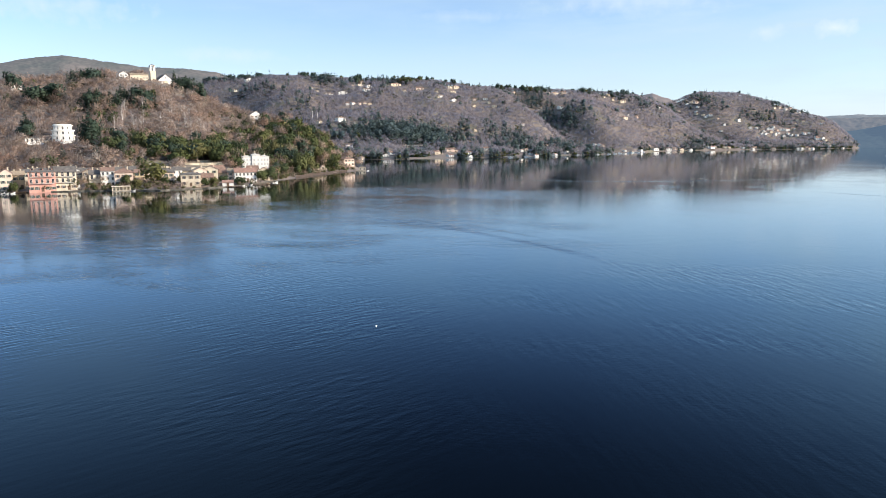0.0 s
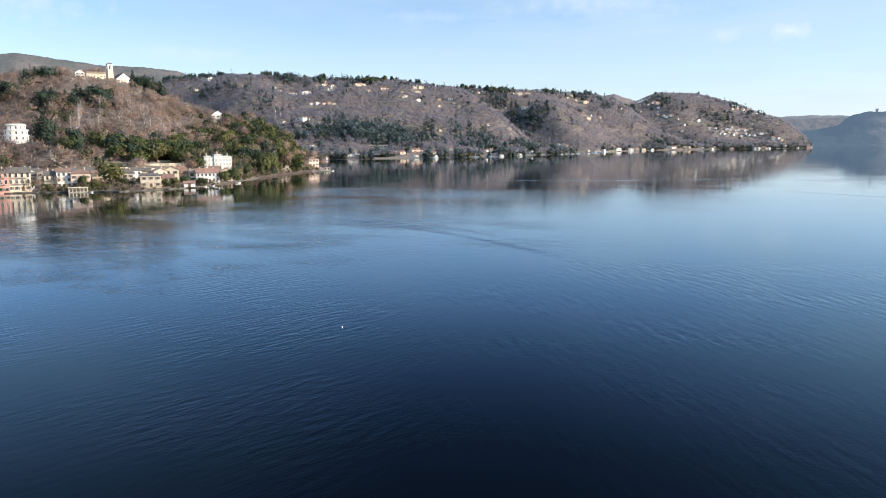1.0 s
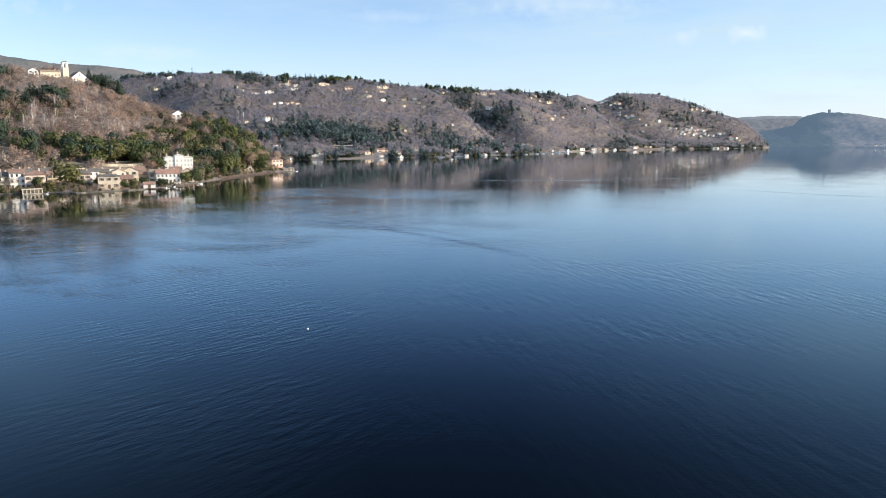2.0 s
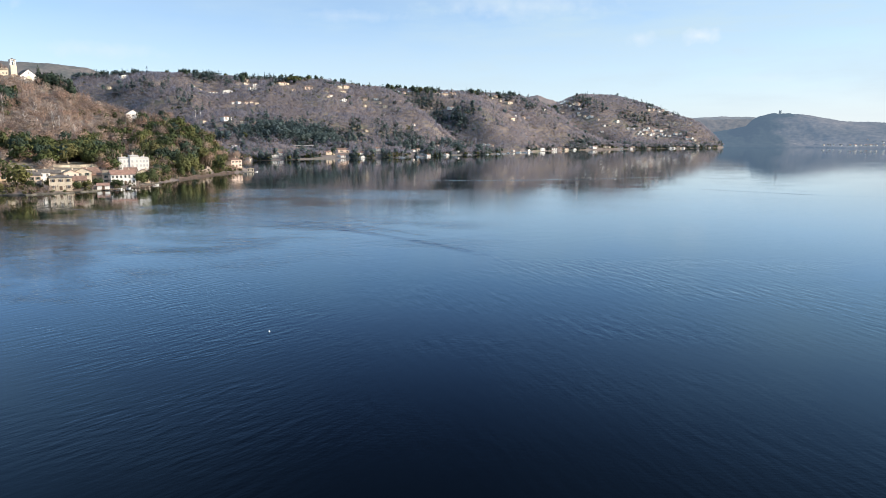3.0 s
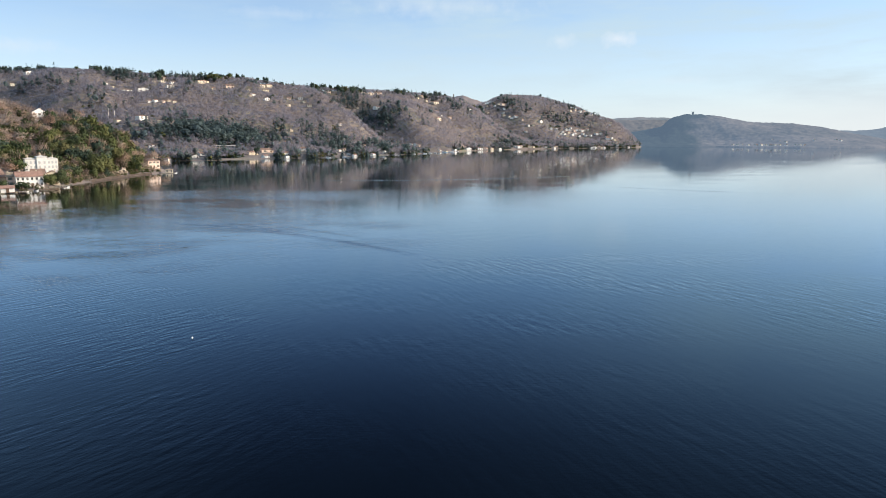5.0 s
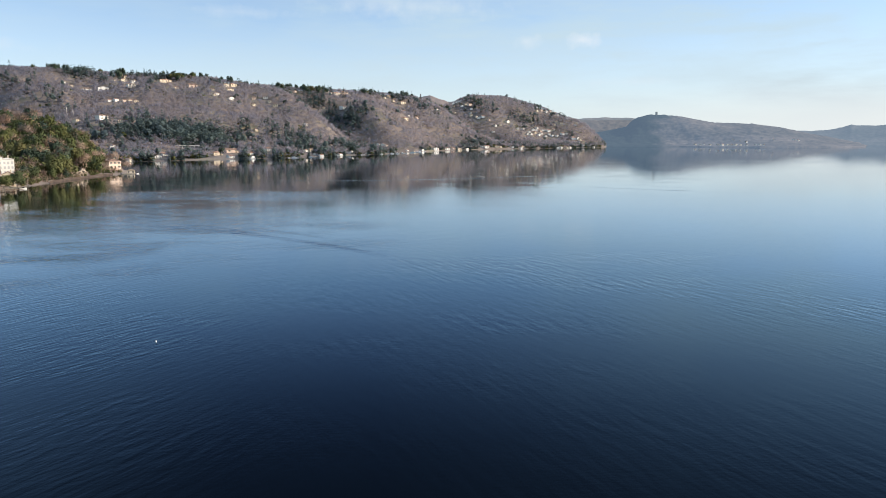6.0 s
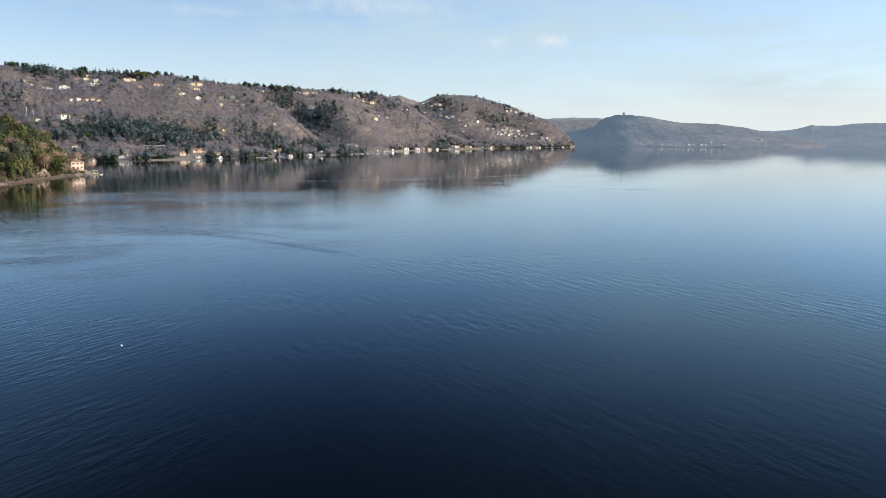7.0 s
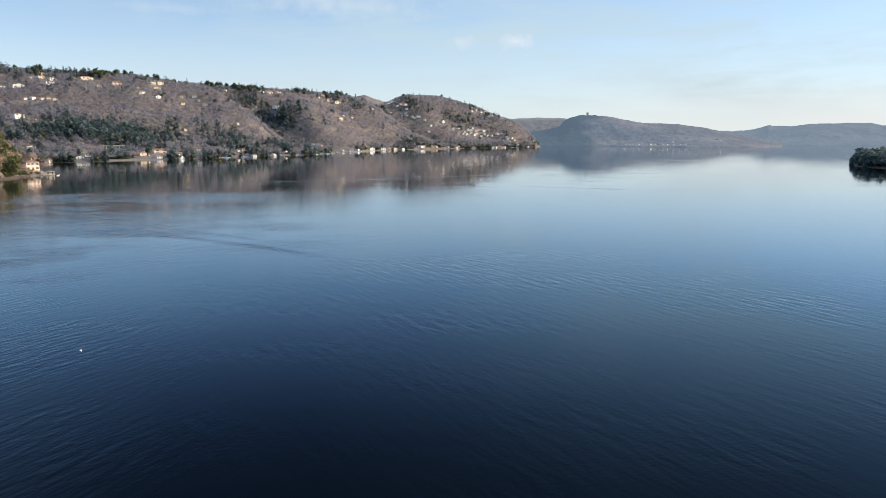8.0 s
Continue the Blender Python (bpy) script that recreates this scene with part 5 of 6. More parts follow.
def buoy():
    """A white mooring buoy on the open water."""
    d, b = 106.8, radians(-5.84)
    ob = new("buoy")
    ob.matrix_basis = pose(d * math.sin(b), d * math.cos(b), 0)
    ob.scale = (0.75, 0.75, 0.75)
    tagged(ob, "small round white mooring buoy on the open water", "buoy")
    prof = ((0.05, -0.2), (0.15, -0.14), (0.2, 0.02), (0.19, 0.16), (0.12, 0.27), (0.06, 0.3))

    def build(bm):
        rings = [[bm.verts.new((r * math.cos(q), r * math.sin(q), z)) for q in np.linspace(0, 2 * math.pi, 16, endpoint=False)] for r, z in prof]
        for a, c in zip(rings, rings[1:]):
            for i in range(16):
                bm.faces.new([a[i], a[(i + 1) % 16], c[(i + 1) % 16], c[i]])
        bm.faces.new(rings[0][::-1])
        bm.faces.new(rings[-1])
    part("float", build, mottled("white_buoy_plastic", (0.7, 0.69, 0.66), (0.85, 0.85, 0.83), 3.0, 0.4), ob)
    part("eye", lambda bm: (box(bm, -0.03, 0.03, -0.08, -0.04, 0.303, 0.42), box(bm, -0.03, 0.03, 0.04, 0.08, 0.303, 0.42), box(bm, -0.03, 0.03, -0.08, 0.08, 0.423, 0.46)), IRON, ob, "dark iron mooring eye")


buoy()

# ---------- woods ----------
rng = np.random.default_rng(7)


def rounded(v, count, centre, upward):
    """Two triangles for each run of four points, wound to face outwards, with normals that swell from the centres like a soft crown."""
    n = v - np.repeat(centre, 4, 0)
    n[:, 2] += upward
    n /= np.linalg.norm(n, axis=1)[:, None] + 1e-6
    k = np.arange(count) * 4
    f = np.concatenate([np.stack([k, k + 1, k + 2], -1), np.stack([k, k + 2, k + 3], -1)])
    face = np.cross(v[f[:, 1]] - v[f[:, 0]], v[f[:, 2]] - v[f[:, 0]])
    away = (face * n[f[:, 0]]).sum(1) < 0
    f[away] = f[away][:, ::-1]
    return v, f, n


def shards(count, spread, low, high, width, lean, seed):
    """A bare crown: thin slivers of twig that fan up and out through a dome (verts, faces)."""
    r = np.random.default_rng(seed)
    a = r.uniform(0, 2 * np.pi, count)
    h0 = r.uniform(0.12, 0.82, count)
    reach = spread * np.sqrt(np.clip(1.0 - ((h0 - 0.55) / 0.5) ** 2, 0.02, 1))
    r0 = reach * np.sqrt(r.uniform(0, 1, count)) * 0.9
    h1 = np.minimum(h0 + r.uniform(low, high, count), 1.02)
    r1 = r0 + lean * r.uniform(0.1, 0.6, count) * (h1 - h0) * 3
    base = np.stack([r0 * np.cos(a), r0 * np.sin(a), h0], -1)
    tip = np.stack([r1 * np.cos(a), r1 * np.sin(a), h1], -1)
    w = r.uniform(0, 2 * np.pi, count)
    side = np.stack([np.cos(w), np.sin(w), 0 * w], -1) * width
    v = np.stack([base - side * 0.35, base + side * 0.35, tip + side * 0.8, tip - side * 0.4 + [0, 0, 0.03]], 1).reshape(-1, 3)
    return rounded(v, count, np.tile([0.0, 0.0, 0.42], (count, 1)), 0.12)


def dome(count, width, length, thin, seed, lobes=4, upward=0.02):
    """A rounded bare crown: fine twigs that point outwards through a few overlapping domes."""
    r = np.random.default_rng(seed)
    la = r.uniform(0, 2 * np.pi) + np.arange(lobes) * 2 * np.pi / lobes
    lc = np.stack([width * 0.42 * np.cos(la), width * 0.42 * np.sin(la), r.uniform(0.45, 0.66, lobes)], -1)
    lc[0] = (0, 0, 0.66)
    lr = r.uniform(0.22, 0.34, lobes)
    pick = r.integers(0, lobes, count)
    n = r.normal(size=(count, 3))
    n[:, 2] = np.abs(n[:, 2]) * 0.9 - 0.35
    n /= np.linalg.norm(n, axis=1)[:, None]
    base = lc[pick] + n * (lr[pick] * r.uniform(0.25, 0.9, count))[:, None]
    way = n + r.normal(size=(count, 3)) * 0.3 + [0, 0, 0.25]
    way /= np.linalg.norm(way, axis=1)[:, None]
    tip = base + way * (length * r.uniform(0.6, 1.3, count))[:, None]
    side = np.cross(way, r.normal(size=(count, 3)))
    side *= thin / (np.linalg.norm(side, axis=1)[:, None] + 1e-6)
    v = np.stack([base - side * 0.5, base + side * 0.5, tip + side, tip - side * 0.7], 1).reshape(-1, 3)
    v[:, 2] = np.clip(v[:, 2], 0.05, 1.06)
    return rounded(v, count, 0.7 * lc[pick] + 0.3 * np.array([0.0, 0.0, 0.42]) - [0, 0, 0.06], upward)


def spruce(count, width, leaf, seed):
    """A conifer of many drooping sprays, set thick round a cone, with a ragged edge."""
    r = np.random.default_rng(seed)
    h = 0.06 + 0.94 * (1 - np.sqrt(r.uniform(0, 1, count)))
    tier = 0.86 + 0.14 * np.cos(h * 2 * np.pi * 9)
    rad = width * (1.02 - h) ** 0.85 * tier * r.uniform(0.55, 1.12, count)
    a = r.uniform(0, 2 * np.pi, count)
    c = np.stack([rad * np.cos(a), rad * np.sin(a), h], -1)
    out = np.stack([np.cos(a), np.sin(a), r.uniform(-0.7, -0.1, count)], -1)
    out /= np.linalg.norm(out, axis=1)[:, None]
    side = np.stack([-np.sin(a), np.cos(a), r.uniform(-0.3, 0.3, count)], -1)
    s = leaf * r.uniform(0.6, 1.4, count)[:, None] * (1.25 - 0.7 * h)[:, None]
    v = np.stack([c - out * s * 0.8, c + side * s * 0.7, c + out * s * 1.2, c - side * s * 0.7], 1).reshape(-1, 3)
    v[:, 2] = np.clip(v[:, 2], 0.02, 1.03)
    return rounded(v, count, np.stack([0 * h, 0 * h, h - 0.06], -1), 0.0)


def leafy(count, width, leaf, seed, lobes=7, upward=0.03):
    """A leafy crown: small tilted leaf clumps spread over several lobes."""
    r = np.random.default_rng(seed)
    la = r.uniform(0, 2 * np.pi, lobes)
    lc = np.stack([width * 0.55 * np.cos(la) * r.uniform(0.3, 1, lobes), width * 0.55 * np.sin(la) * r.uniform(0.3, 1, lobes), r.uniform(0.35, 0.78, lobes)], -1)
    lr = r.uniform(0.2, 0.34, lobes) * (width + 0.2)
    pick = r.integers(0, lobes, count)
    n = r.normal(size=(count, 3))
    n /= np.linalg.norm(n, axis=1)[:, None]
    c = lc[pick] + n * lr[pick][:, None] * r.uniform(0.65, 1.1, count)[:, None]
    c[:, 2] = np.clip(c[:, 2], 0.06, 1.05)
    n = n + r.normal(size=(count, 3)) * 0.28
    n /= np.linalg.norm(n, axis=1)[:, None]
    u = np.cross(n, r.normal(size=(count, 3)))
    u /= np.linalg.norm(u, axis=1)[:, None]
    w = np.cross(n, u)
    s = leaf * r.uniform(0.6, 1.4, count)[:, None]
    v = np.stack([c + u * s, c + w * s * 0.9 + n * s * 0.3, c - u * s, c - w * s * 0.9 - n * s * 0.1], 1).reshape(-1, 3)
    return rounded(v, count, 0.75 * lc[pick] + 0.25 * np.array([0.0, 0.0, 0.45]), upward)


def plant(name, pts, tall, templates, mat, label, category, wide=1.0, mixed=0.14):
    """Many plants as one mesh: pts (n, 3), heights (n)."""
    n = len(pts)
    if n == 0:
        return None
    turn = rng.uniform(0, 2 * np.pi, n)
    girth = tall * wide * rng.uniform(0.85, 1.2, n)
    kind = rng.integers(0, len(templates), n)
    tone = np.clip((fractal(pts[:, 0], pts[:, 1], 90.0, 23, 3) - 0.5) * 1.8 + 0.5 + rng.uniform(-mixed, mixed, n), 0, 0.999)
    cos, faces, tints, outs, at = [], [], [], [], 0
    for k, (v, f, out) in enumerate(templates):
        i = np.nonzero(kind == k)[0]
        if len(i) == 0:
            continue
        c, s = np.cos(turn[i])[:, None], np.sin(turn[i])[:, None]
        x = (v[None, :, 0] * c - v[None, :, 1] * s) * girth[i][:, None] + pts[i, 0][:, None]
        y = (v[None, :, 0] * s + v[None, :, 1] * c) * girth[i][:, None] + pts[i, 1][:, None]
        z = v[None, :, 2] * tall[i][:, None] + pts[i, 2][:, None] - 0.3
        cos.append(np.stack([x, y, z], -1).reshape(-1, 3))
        outs.append(np.stack([out[None, :, 0] * c - out[None, :, 1] * s, out[None, :, 0] * s + out[None, :, 1] * c, np.repeat(out[None, :, 2], len(i), 0)], -1).reshape(-1, 3))
        faces.append((f[None] + (np.arange(len(i)) * len(v))[:, None, None] + at).reshape(-1, 3))
        tints.append(np.repeat(tone[i], len(v)))
        at += len(i) * len(v)
    ob = mesh_from(name, np.concatenate(cos), np.concatenate(faces), mat, tint=np.concatenate(tints), normals=np.concatenate(outs))
    return tagged(ob, label, category, kind="stuff")


def sow(b0, b1, d0, d1, spacing, keep=None, close=False, low=0.5):
    """Random plan points on dry land between two bearings and two distances, about that far apart."""
    n = int(radians(b1 - b0) * 0.5 * (d1 ** 2 - d0 ** 2) / spacing ** 2)
    a = np.radians(rng.uniform(b0, b1, n))
    d = np.sqrt(rng.uniform(d0 ** 2, d1 ** 2, n))
    x, y = d * np.sin(a), d * np.cos(a)
    z = height_at(x, y)
    ok = (z > low) & clear_of(x, y, close)
    if keep is not None:
        ok &= keep(np.degrees(a), d, x, y, z)
    return np.stack([x, y, z], -1)[ok]


def split(pts, weights):
    """Deals points out by per-point weights (k lists): a list of k arrays."""
    w = np.stack(weights, -1)
    w = np.cumsum(w / w.sum(1, keepdims=True), 1)
    u = rng.uniform(0, 1, len(pts))[:, None]
    k = (u > w).sum(1)
    return [pts[k == i] for i in range(w.shape[1])]


def blob(a, d, a0, d0, wa, wd):
    return np.exp(-((a - a0) / wa) ** 2 - ((d - d0) / wd) ** 2)


BARE_FAR = [dome(23, 0.53, 0.19, 0.073, s, 4, 0.22) for s in range(40, 52)]
FIR_FAR = [spruce(34, 0.21, 0.14, s) for s in range(6)] + [leafy(22, 0.36, 0.13, 2, 4)]
LEAF_FAR = [leafy(16, 0.55, 0.2, s, 4) for s in range(4)]
BARE_NEAR = [dome(140, 0.47, 0.105, 0.021, s, 3 + s % 3, 0.1) for s in range(8)] + [shards(120, 0.40, 0.08, 0.22, 0.014, 0.25, s) for s in range(2)]
SCRUB = [dome(16, 0.7, 0.3, 0.08, s, 3, 0.2) for s in range(6)]
FIR_NEAR = [spruce(240, 0.24, 0.055, s) for s in range(5)]
LEAF_NEAR = [leafy(220, 0.56, 0.056, s, 8) for s in range(6)]
SHRUB = [leafy(60, 0.6, 0.1, s, 5) for s in range(5)]
BARE_SHRUB = [shards(60, 0.5, 0.1, 0.3, 0.025, 0.3, s) for s in range(3)]


def polar(p):
    return np.degrees(np.arctan2(p[:, 0], p[:, 1])), np.hypot(p[:, 0], p[:, 1])


def far_woods():
    p = sow(-19, 31.2, 990, 2850, 7.5, lambda a, d, x, y, z: (d < np.interp(a, [r[0] for r in RIDGE], [r[2] for r in RIDGE]) + 60))
    a, d = polar(p)
    crestline = np.interp(a, [r[0] for r in RIDGE], [r[2] for r in RIDGE])
    clumps = np.clip((fractal(p[:, 0], p[:, 1], 60, 5, 2) - 0.55) * 8, 0, 1)
    dark = 0.004 + 0.05 * np.clip((fractal(p[:, 0], p[:, 1], 150, 41) - 0.6) * 9, 0, 1) + 1.3 * clumps * np.clip(1.2 - np.abs(d - crestline + 20) / 80, 0, 1) * np.where(a > 18.5, 0.3, 1.0)
    # stands of conifers: bearing, distance, half widths, share
    for a0, d0, wa, wd, share in ((-4.0, 1270, 2.9, 60, 1.6), (-0.8, 1270, 1.7, 60, 1.3), (1.2, 1270, 1.2, 60, 0.8), (7.3, 1880, 0.8, 50, 1.0), (8.5, 1800, 0.8, 50, 1.1), (10.0, 1710, 0.9, 60, 0.7), (10.9, 1760, 0.9, 40, 0.9),
                                  (5.2, 1370, 1.2, 55, 1.0), (6.3, 1250, 1.2, 45, 0.9), (9.9, 1350, 1.6, 55, 1.3), (20.5, 2500, 1.2, 70, 0.5), (24.8, 2450, 1.1, 55, 0.5), (16.4, 2116, 0.7, 40, 0.8), (-13.7, 1700, 1.4, 40, 0.3),
                                  (-16.0, 1708, 1.0, 40, 0.25), (-11.4, 1500, 1.0, 60, 0.35), (1.7, 1388, 0.35, 18, 1.2), (-7.5, 1230, 2.0, 50, 0.6), (24.1, 2080, 0.5, 40, 0.8), (21.0, 1905, 1.2, 30, 0.4)):
        dark = dark + share * blob(a, d, a0, d0, wa, wd)
    bare, dk, lf = split(p, [np.ones(len(p)), dark, 0.004 + 0.2 * np.minimum(dark, 0.6)])
    stand = sow(-9.5, 2.5, 1080, 1380, 4.0, lambda a, d, x, y, z: blob(a, d, -3.9, 1280, 2.3, 75) + 0.8 * blob(a, d, -0.8, 1275, 1.4, 60) + 0.5 * blob(a, d, -7.4, 1250, 1.6, 30) > 0.3 + 0.6 * fractal(x, y, 45, 19, 3))
    dk = np.concatenate([dk, stand])
    t = lambda q, lo, hi: rng.uniform(lo, hi, len(q))
    plant("bare_woodland", bare, t(bare, 9.5, 13.5), BARE_FAR, MAT_TWIG_HAZED, "leafless grey-brown winter woods on the far shore hills", "woodland")
    plant("conifer_woodland", dk, t(dk, 14, 24), FIR_FAR, MAT_NEEDLE_HAZED, "dark green conifers among the far woods", "woodland")
    plant("evergreen_woodland", lf, t(lf, 7, 11), LEAF_FAR, MAT_LEAF, "evergreen trees among the far woods", "woodland")


def shore_trees():
    foot = lambda a: np.interp(a, [r[0] for r in RIDGE], [r[1] for r in RIDGE])
    p = sow(-8, 30.8, 980, 2440, 3.3, lambda a, d, x, y, z: (d > foot(a) + 0.5) & (d < foot(a) + 80) & (fractal(x, y, 60, 77, 2) > 0.3 + 0.003 * (d - foot(a))), low=0.02)
    lf, dk, br = split(p, [np.full(len(p), 0.35), np.full(len(p), 0.4), np.full(len(p), 0.4)])
    plant("shore_evergreens", lf, rng.uniform(4, 8, len(lf)), LEAF_FAR, MAT_LEAF, "evergreen garden trees and hedges along the far shore", "shrubs", 1.1)
    plant("shore_conifers", dk, rng.uniform(7, 17, len(dk)), FIR_FAR, MAT_NEEDLE_HAZED, "dark conifers in the gardens of the far shore", "woodland")
    plant("shore_bare_trees", br, rng.uniform(5, 9, len(br)), BARE_FAR, MAT_TWIG_HAZED, "leafless trees along the far shore", "woodland")
    foot = lambda a: np.interp(a, [r[0] for r in PENINSULA], [r[1] for r in PENINSULA])
    p = sow(-38, -7.4, 425, 700, 2.3, lambda a, d, x, y, z: (d > foot(a) + np.where(a > -13.4, 0.6, 0.9)) & (d < foot(a) + 60) & (fractal(x, y, 16, 31, 2) > np.where(a > -13.4, 0.25, 0.36)), close=True, low=0.1)
    lf, br = split(p, [np.full(len(p), 0.6), np.full(len(p), 0.4)])
    plant("garden_shrubs", lf, rng.uniform(1.2, 3.6, len(lf)), SHRUB, MAT_LEAF, "evergreen shrubs in the lakeside gardens", "shrubs", 1.2)
    plant("bare_shrubs", br, rng.uniform(1.5, 4.5, len(br)), BARE_SHRUB, MAT_TWIG, "leafless shrubs in the lakeside gardens", "shrubs", 1.2)


def near_woods():
    crest = lambda a: np.interp(a, [r[0] for r in PENINSULA], [r[2] for r in PENINSULA])
    foot = lambda a: np.interp(a, [r[0] for r in PENINSULA], [r[1] for r in PENINSULA])
    p = sow(-38, -7.0, 440, 1010, 7.4, lambda a, d, x, y, z: (blob(a, d, -31.6, 700, 1.8, 55) < rng.uniform(0.1, 1.2, len(a))) & (d < crest(a) + 50) & (d > foot(a) + np.interp(a, [-38, -14, -12, -7], [75, 60, 3, 3])))
    a, d = polar(p)
    leaf = 1.5 * blob(a, d, -20, 560, 4, 45) + 1.6 * np.exp(-((a + 11.3) / 2.4) ** 2) + 0.9 * blob(a, d, -15, 560, 1.5, 50) + 0.45 * blob(a, d, -15.6, 660, 1.8, 90) + 0.03
    dark = 0.12 * blob(a, d, -27, 640, 2.0, 60) + 0.2 * blob(a, d, -25.2, 735, 2.2, 30) + 0.3 * blob(a, d, -19.8, 830, 0.8, 20) + 0.2 * blob(a, d, -27, 865, 1.2, 20) + 0.1 * blob(a, d, -29.5, 775, 1.0, 20) + 0.004
    bare, dk, lf = split(p, [np.ones(len(p)), dark, leaf])
    t = lambda q, lo, hi: rng.uniform(lo, hi, len(q))
    plant("bare_trees", bare, rng.choice([7.5, 10.0, 12.5, 16.0], len(bare), p=[0.3, 0.35, 0.25, 0.1]) * rng.uniform(0.85, 1.15, len(bare)), BARE_NEAR, MAT_TWIG, "leafless brown trees covering the wooded promontory hill", "woodland", 1.05, mixed=0.4)
    scrub = sow(-38, -7.6, 500, 1000, 4.4, lambda a, d, x, y, z: (d < crest(a) + 20) & (d > foot(a) + np.interp(a, [-38, -14, -12, -7], [85, 70, 12, 12])) & (fractal(x, y, 40, 57, 2) > 0.36), close=True)
    plant("undergrowth", scrub, t(scrub, 1.8, 4.2), SCRUB, MAT_TWIG, "brown leafless undergrowth between the trees of the promontory", "shrubs", 1.2, mixed=0.4)
    plant("conifers", dk, t(dk, 13, 21), FIR_NEAR, MAT_NEEDLE, "dark conifers among the bare trees of the promontory", "woodland")
    plant("evergreen_trees", lf, t(lf, 8, 14), LEAF_NEAR, MAT_LEAF, "olive green evergreen trees on the promontory slope", "woodland", mixed=0.6)
    q = sow(53.95, 63, 800, 985, 5.0, low=0.02) - [0, 0, 2.6]
    plant("point_trees", q, np.interp(polar(q)[0], [53.95, 54.15, 54.6, 60], [4, 7, 16, 16]) * rng.uniform(0.7, 1.12, len(q)), LEAF_FAR, MAT_NEEDLE_HAZED, "dark evergreen trees on a low point of land", "woodland")


far_woods()
shore_trees()
near_woods()


# ---------- single trees that stand out ----------
def stem(h, girth, limbs, seed):
    """A tapered, slightly bent trunk with limbs."""
    r = random.Random(seed)

    def tube(bm, p0, p1, r0, r1, n=6):
        ax = (Vector(p1) - Vector(p0)).normalized()
        u = ax.orthogonal().normalized()
        w = ax.cross(u)
        rings = [[bm.verts.new(Vector(p) + (u * math.cos(6.2832 * i / n) + w * math.sin(6.2832 * i / n)) * q) for i in range(n)] for p, q in ((p0, r0), (p1, r1))]
        for i in range(n):
            bm.faces.new([rings[0][i], rings[0][(i + 1) % n], rings[1][(i + 1) % n], rings[1][i]])
        bm.faces.new(rings[1])

    def build(bm):
        p, q = Vector((0, 0, -0.8)), girth
        for k in range(4):
            nxt = p + Vector((r.uniform(-0.04, 0.04) * h, r.uniform(-0.04, 0.04) * h, h * 0.23))
            tube(bm, p, nxt, q, q * 0.68, 7)
            if k:
                for _ in range(limbs):
                    a = r.uniform(0, 6.28)
                    e = p.lerp(nxt, r.random()) + Vector((math.cos(a), math.sin(a), 0.9)) * h * r.uniform(0.12, 0.22)
                    tube(bm, p.lerp(nxt, 0.4), e, q * 0.45, q * 0.12, 5)
            p, q = nxt, q * 0.68
    return build


TREE_KINDS = {
    "bare": ("bare_tree", lambda s: dome(460, 0.44, 0.13, 0.0085, s, 5), MAT_TWIG, MAT_BARK, 3, "leafless brown deciduous tree on the promontory slope"),
    "birch": ("birch", lambda s: shards(300, 0.24, 0.06, 0.16, 0.005, 0.2, s), MAT_PALE_TWIG, MAT_BIRCH, 3, "pale-stemmed leafless birch on the promontory slope"),
    "fir": ("conifer", lambda s: spruce(640, 0.22, 0.045, s), MAT_NEEDLE, MAT_BARK, 0, "tall dark green conifer with layered branches"),
    "cedar": ("cedar", lambda s: leafy(640, 0.6, 0.045, s, 12), MAT_NEEDLE, MAT_BARK, 2, "broad dark cedar with a spreading crown"),
    "olive": ("yellow_green_tree", lambda s: leafy(660, 0.6, 0.046, s, 13), MAT_OLIVE, MAT_BARK, 2, "yellow-green evergreen tree on the promontory slope"),
    "laurel": ("evergreen_tree", lambda s: leafy(700, 0.64, 0.046, s, 14), MAT_LEAF, MAT_BARK, 2, "rounded olive green evergreen tree on the slope"),
}
TREE_KINDS.update({
    "far_fir": ("conifer", lambda s: spruce(200, 0.22, 0.07, s), MAT_NEEDLE, MAT_BARK, 0, "dark conifer standing out on the far ridge"),
    "far_cedar": ("cedar", lambda s: leafy(190, 0.6, 0.08, s, 12), MAT_NEEDLE, MAT_BARK, 1, "broad dark cedar standing out on the far ridge"),
    "far_laurel": ("evergreen_tree", lambda s: leafy(190, 0.64, 0.08, s, 12), MAT_LEAF, MAT_BARK, 1, "rounded evergreen tree standing out on the far ridge"),
})
TREE_MADE = {}


def single_tree(kind, bearing, distance, tall, variant, wide=1.0):
    name, crown, leaf, bark, limbs, words = TREE_KINDS[kind]
    m = site(bearing, distance, (bearing * 997) % 360)
    key = (kind, variant)
    if key not in TREE_MADE:
        ob = new(name)
        tagged(ob, words, "tree", "trees of the promontory")
        ob.matrix_basis = m
        part("trunk", stem(10, 0.3 if kind == "birch" else 0.22, limbs, variant + 5), bark, ob)
        v, f, out = crown(variant + 70)
        c = mesh_from("crown", v * 10.0, f, leaf, tint=np.full(len(v), 0.0), normals=out)
        c.parent = ob
        TREE_MADE[key] = ob
    else:
        ob = copy_thing(TREE_MADE[key], m)
    s = tall / 10.0
    ob.scale = (s * wide, s * wide, s)
    return ob


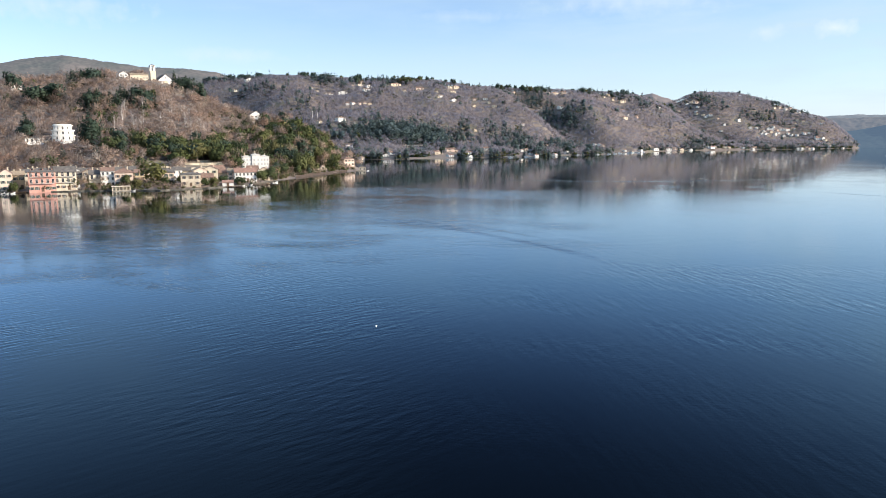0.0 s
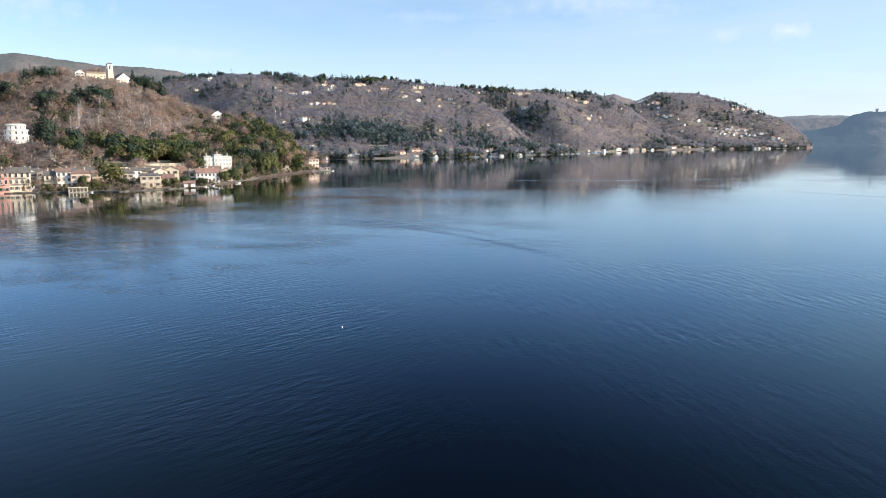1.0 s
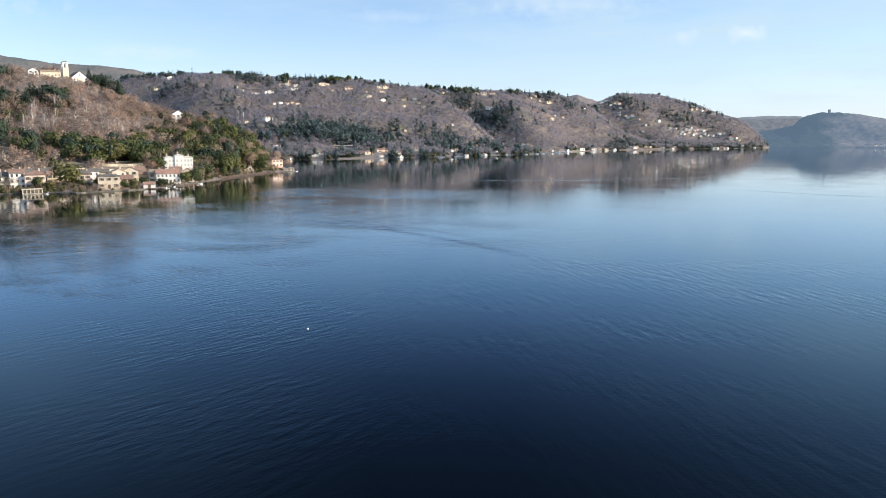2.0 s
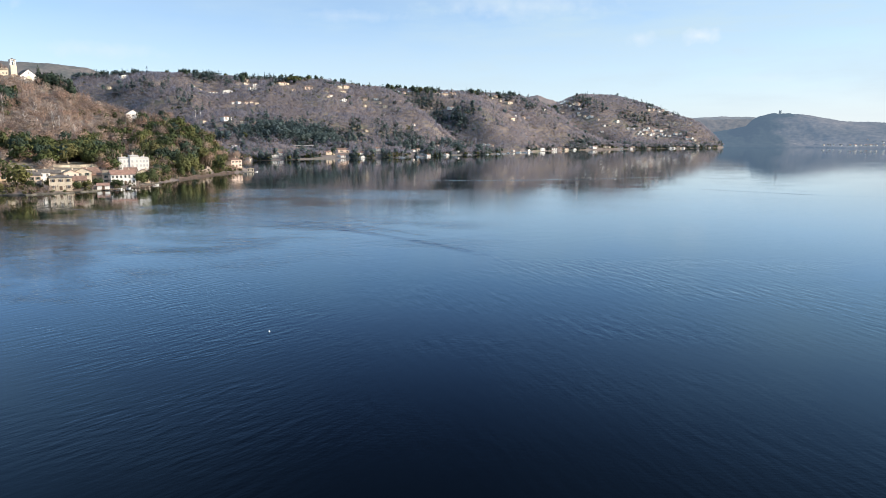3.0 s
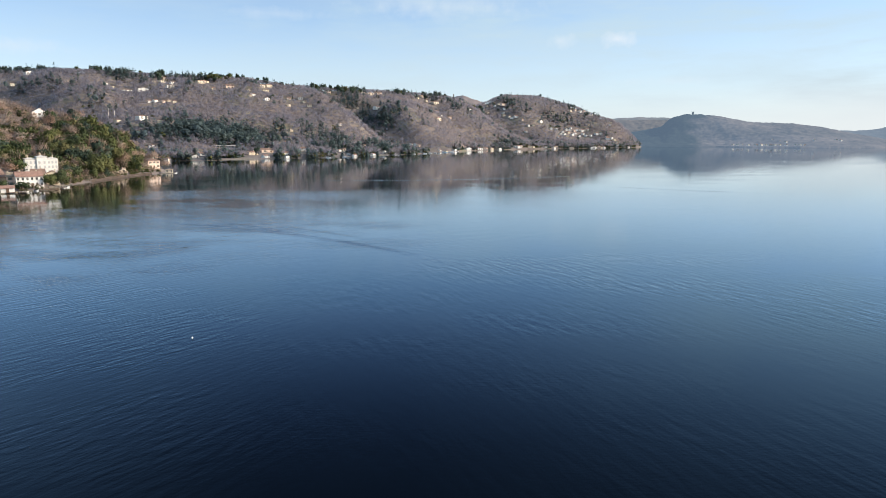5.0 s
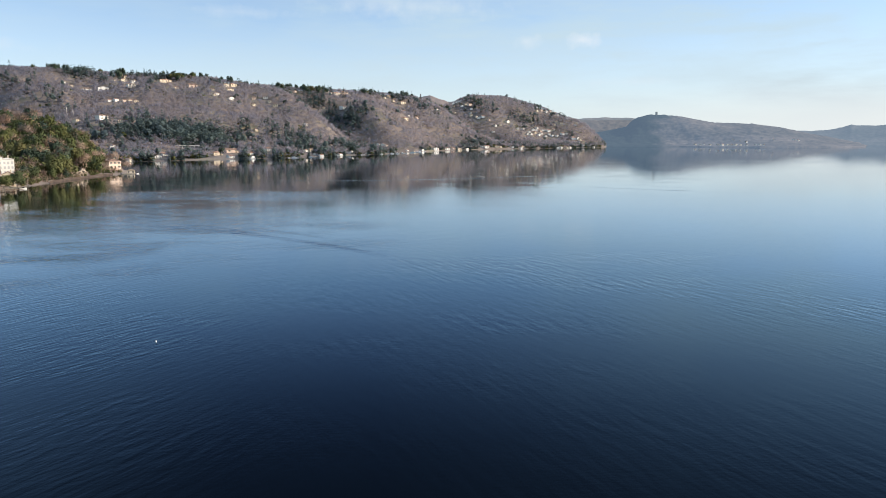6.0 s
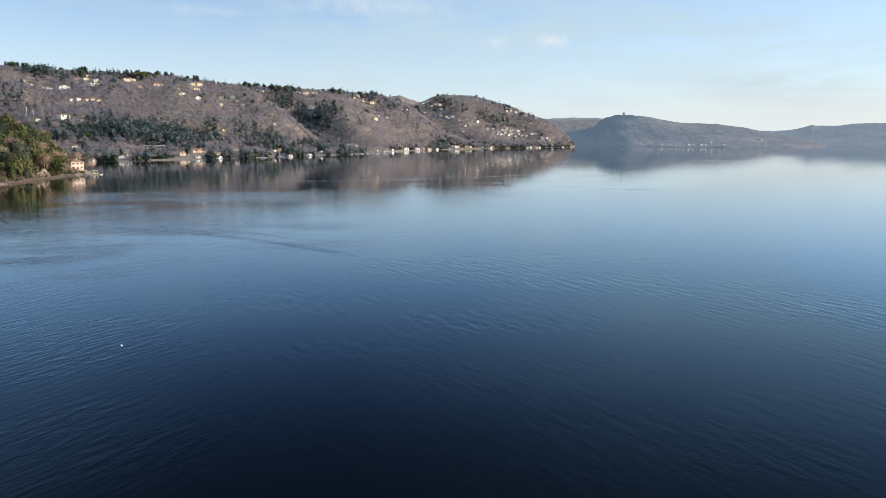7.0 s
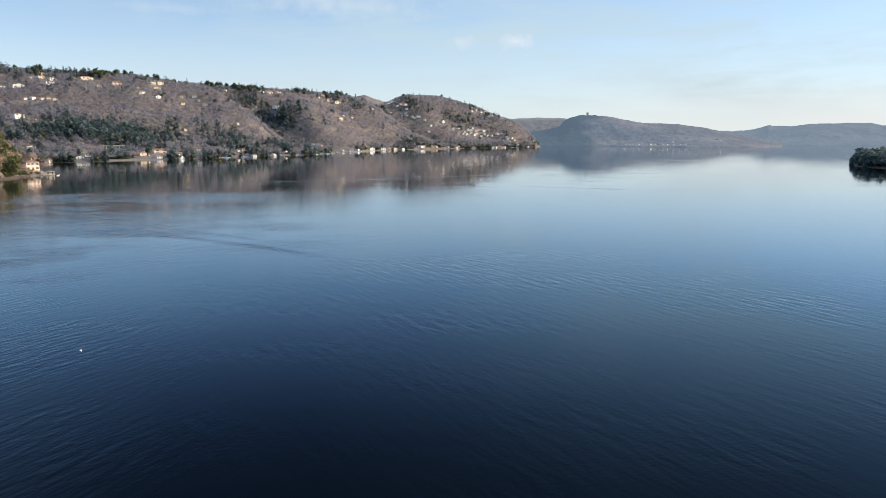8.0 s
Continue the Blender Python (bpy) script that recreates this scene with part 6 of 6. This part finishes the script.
def standout_trees():
    r = random.Random(21)
    # bearing, distance, height, kind, width
    for b, d, h, kind, wide in ((-31.7, 860, 24, "cedar", 0.8), (-27.2, 598, 33, "fir", 1.0), (-27.55, 604, 27, "fir", 1.1), (-26.9, 612, 24, "cedar", 0.6), (-23.05, 450, 16, "olive", 1.1), (-28.0, 449, 7, "bare", 1.1), (-24.3, 447, 5, "laurel", 1.3), (-22.2, 448, 6, "laurel", 1.2), (-30.2, 447, 4, "laurel", 1.3), (-27.4, 447, 4.5, "laurel", 1.3), (-19.3, 446, 5, "laurel", 1.3), (-28.5, 450, 7, "laurel", 1.0),
                                (-31.2, 450, 8, "bare", 1.2), (-26.6, 452, 9, "bare", 1.0), (-25.0, 448, 8, "laurel", 0.8), (-20.9, 452, 8, "laurel", 0.9), (-17.9, 456, 6, "laurel", 1.2), (-16.6, 458, 6, "laurel", 1.3),
                                (-15.0, 478, 9, "laurel", 1.1), (-14.2, 488, 11, "laurel", 1.0), (-32.3, 449, 6, "laurel", 1.0), (-18.6, 450, 5, "laurel", 1.4), (-29.8, 449, 6, "bare", 1.0)):
        single_tree(kind, b, d, h, r.randrange(3), wide)
    for _ in range(44):
        single_tree(r.choice(("laurel", "laurel", "cedar")), r.gauss(-20.4, 2.3), r.gauss(574, 15), r.uniform(12, 18), r.randrange(3), r.uniform(0.85, 1.1))
    foot = lambda b: float(np.interp(b, [q[0] for q in PENINSULA], [q[1] for q in PENINSULA]))
    crest = lambda b: float(np.interp(b, [q[0] for q in PENINSULA], [q[2] for q in PENINSULA]))
    for _ in range(150):
        b = r.uniform(-15.6, -8.7)
        inset = 5 if b < -10.9 else 16
        d = foot(b) + inset + (crest(b) - foot(b) - inset) * r.random() ** 1.3
        if clear_of(np.array([d * math.sin(radians(b))]), np.array([d * math.cos(radians(b))]))[0]:
            single_tree(r.choice(("laurel", "laurel", "cedar", "cedar", "olive", "fir", "bare", "bare")), b, d, r.uniform(12, 19) * (0.5 if -14.7 < b < -11.8 and d < 585 else 1.0 if b < -9.8 else 0.75), r.randrange(3), r.uniform(0.7, 1.0))
    for _ in range(16):
        single_tree(r.choice(("fir", "fir", "fir", "cedar")), r.gauss(-19.9, 0.5), r.gauss(836, 12), r.uniform(16, 23), r.randrange(3), r.uniform(0.9, 1.3))
    for b0, d0, wb, wd, n in ((-26.8, 728, 0.5, 9, 9), (-25.0, 736, 0.75, 9, 17), (-27.1, 862, 0.7, 8, 8), (-29.5, 774, 0.6, 8, 8), (-31.45, 666, 0.4, 6, 3)):
        for _ in range(n):
            single_tree(r.choice(("fir", "fir", "fir", "cedar")), r.gauss(b0, wb), r.gauss(d0, wd), r.uniform(12, 21), r.randrange(3), r.uniform(1.0, 1.5))
    for _ in range(20):
        single_tree("birch", r.uniform(-25.5, -18.8), r.gauss(676, 20), r.uniform(14, 19), r.randrange(3), 0.8)
    for _ in range(90):
        b, d = r.uniform(-34, -15), r.uniform(515, 640)
        if not -29.5 < b < -26.2 and clear_of(np.array([d * math.sin(radians(b))]), np.array([d * math.cos(radians(b))]))[0]:
            single_tree("bare", b, d, r.uniform(7, 12), r.randrange(3), r.uniform(0.9, 1.2))


standout_trees()


def ridge_trees():
    """Dark pines and cedars that stand out along the far ridge and on its slopes."""
    r = random.Random(8)
    crest = [(b, float(np.interp(b, [q[0] for q in RIDGE], [q[2] for q in RIDGE])) - r.uniform(0, 14)) for b in
             (-17, -16.2, -14.9, -12.6, -11.5, -11, -9.4, -8.3, -6.9, -4.4, -4.1, -3.7, -3.3, -2.8, -2.4, -1.9, -1.4, -0.9, 0.2, 1.6, 1.9, 2.9, 3.6, 4.5, 5.6, 6.3, 6.6, 7.0, 7.5, 8.0,
              9.7, 10.2, 10.6, 11.6, 11.9, 12.3, 13.5, 14.6, 14.9, 15.3, 17.1, 17.6, 18.2)]
    slope = [(-5.3, 1700), (-5.0, 1690), (-2.4, 1690), (-1.6, 1690), (-1.2, 1700), (-2.7, 1680), (1.15, 1650), (1.3, 1660), (2.9, 1700), (1.8, 1420), (1.95, 1415), (5.0, 1640), (-9.0, 1590),
             (8.9, 1240), (9.1, 1250), (9.3, 1245), (7.9, 1230), (10.3, 1290), (10.7, 1300), (3.0, 1130), (4.4, 1150), (2.0, 1110), (-0.1, 1090), (12.0, 1400), (13.8, 1440), (20.0, 1850), (22.9, 2000), (23.9, 2030)]
    for _ in range(90):
        b = r.choice((-15.5, -13.2, -11.6, -7.2, -3.6, -2.8, -1.8, 0.9, 2.2, 4.9, 6.6, 7.8, 10.6, 11.4, 13.4, 14.6, 16.6)) + r.gauss(0, 0.45)
        crest.append((b, float(np.interp(b, [q[0] for q in RIDGE], [q[2] for q in RIDGE])) - r.uniform(0, 60)))
    for b, d in crest:
        if clear_of(np.array([d * math.sin(radians(b))]), np.array([d * math.cos(radians(b))]), True)[0]:
            single_tree(r.choice(("far_cedar", "far_cedar", "far_fir", "far_laurel")) if b > -13 else "far_cedar", b, d, r.uniform(11, 22), r.randrange(2), r.uniform(0.6, 1.0))
    for b, d in slope:
        single_tree(r.choice(("far_cedar", "far_fir")), b, d, r.uniform(10, 15), r.randrange(2), r.uniform(0.7, 1.0))


ridge_trees()
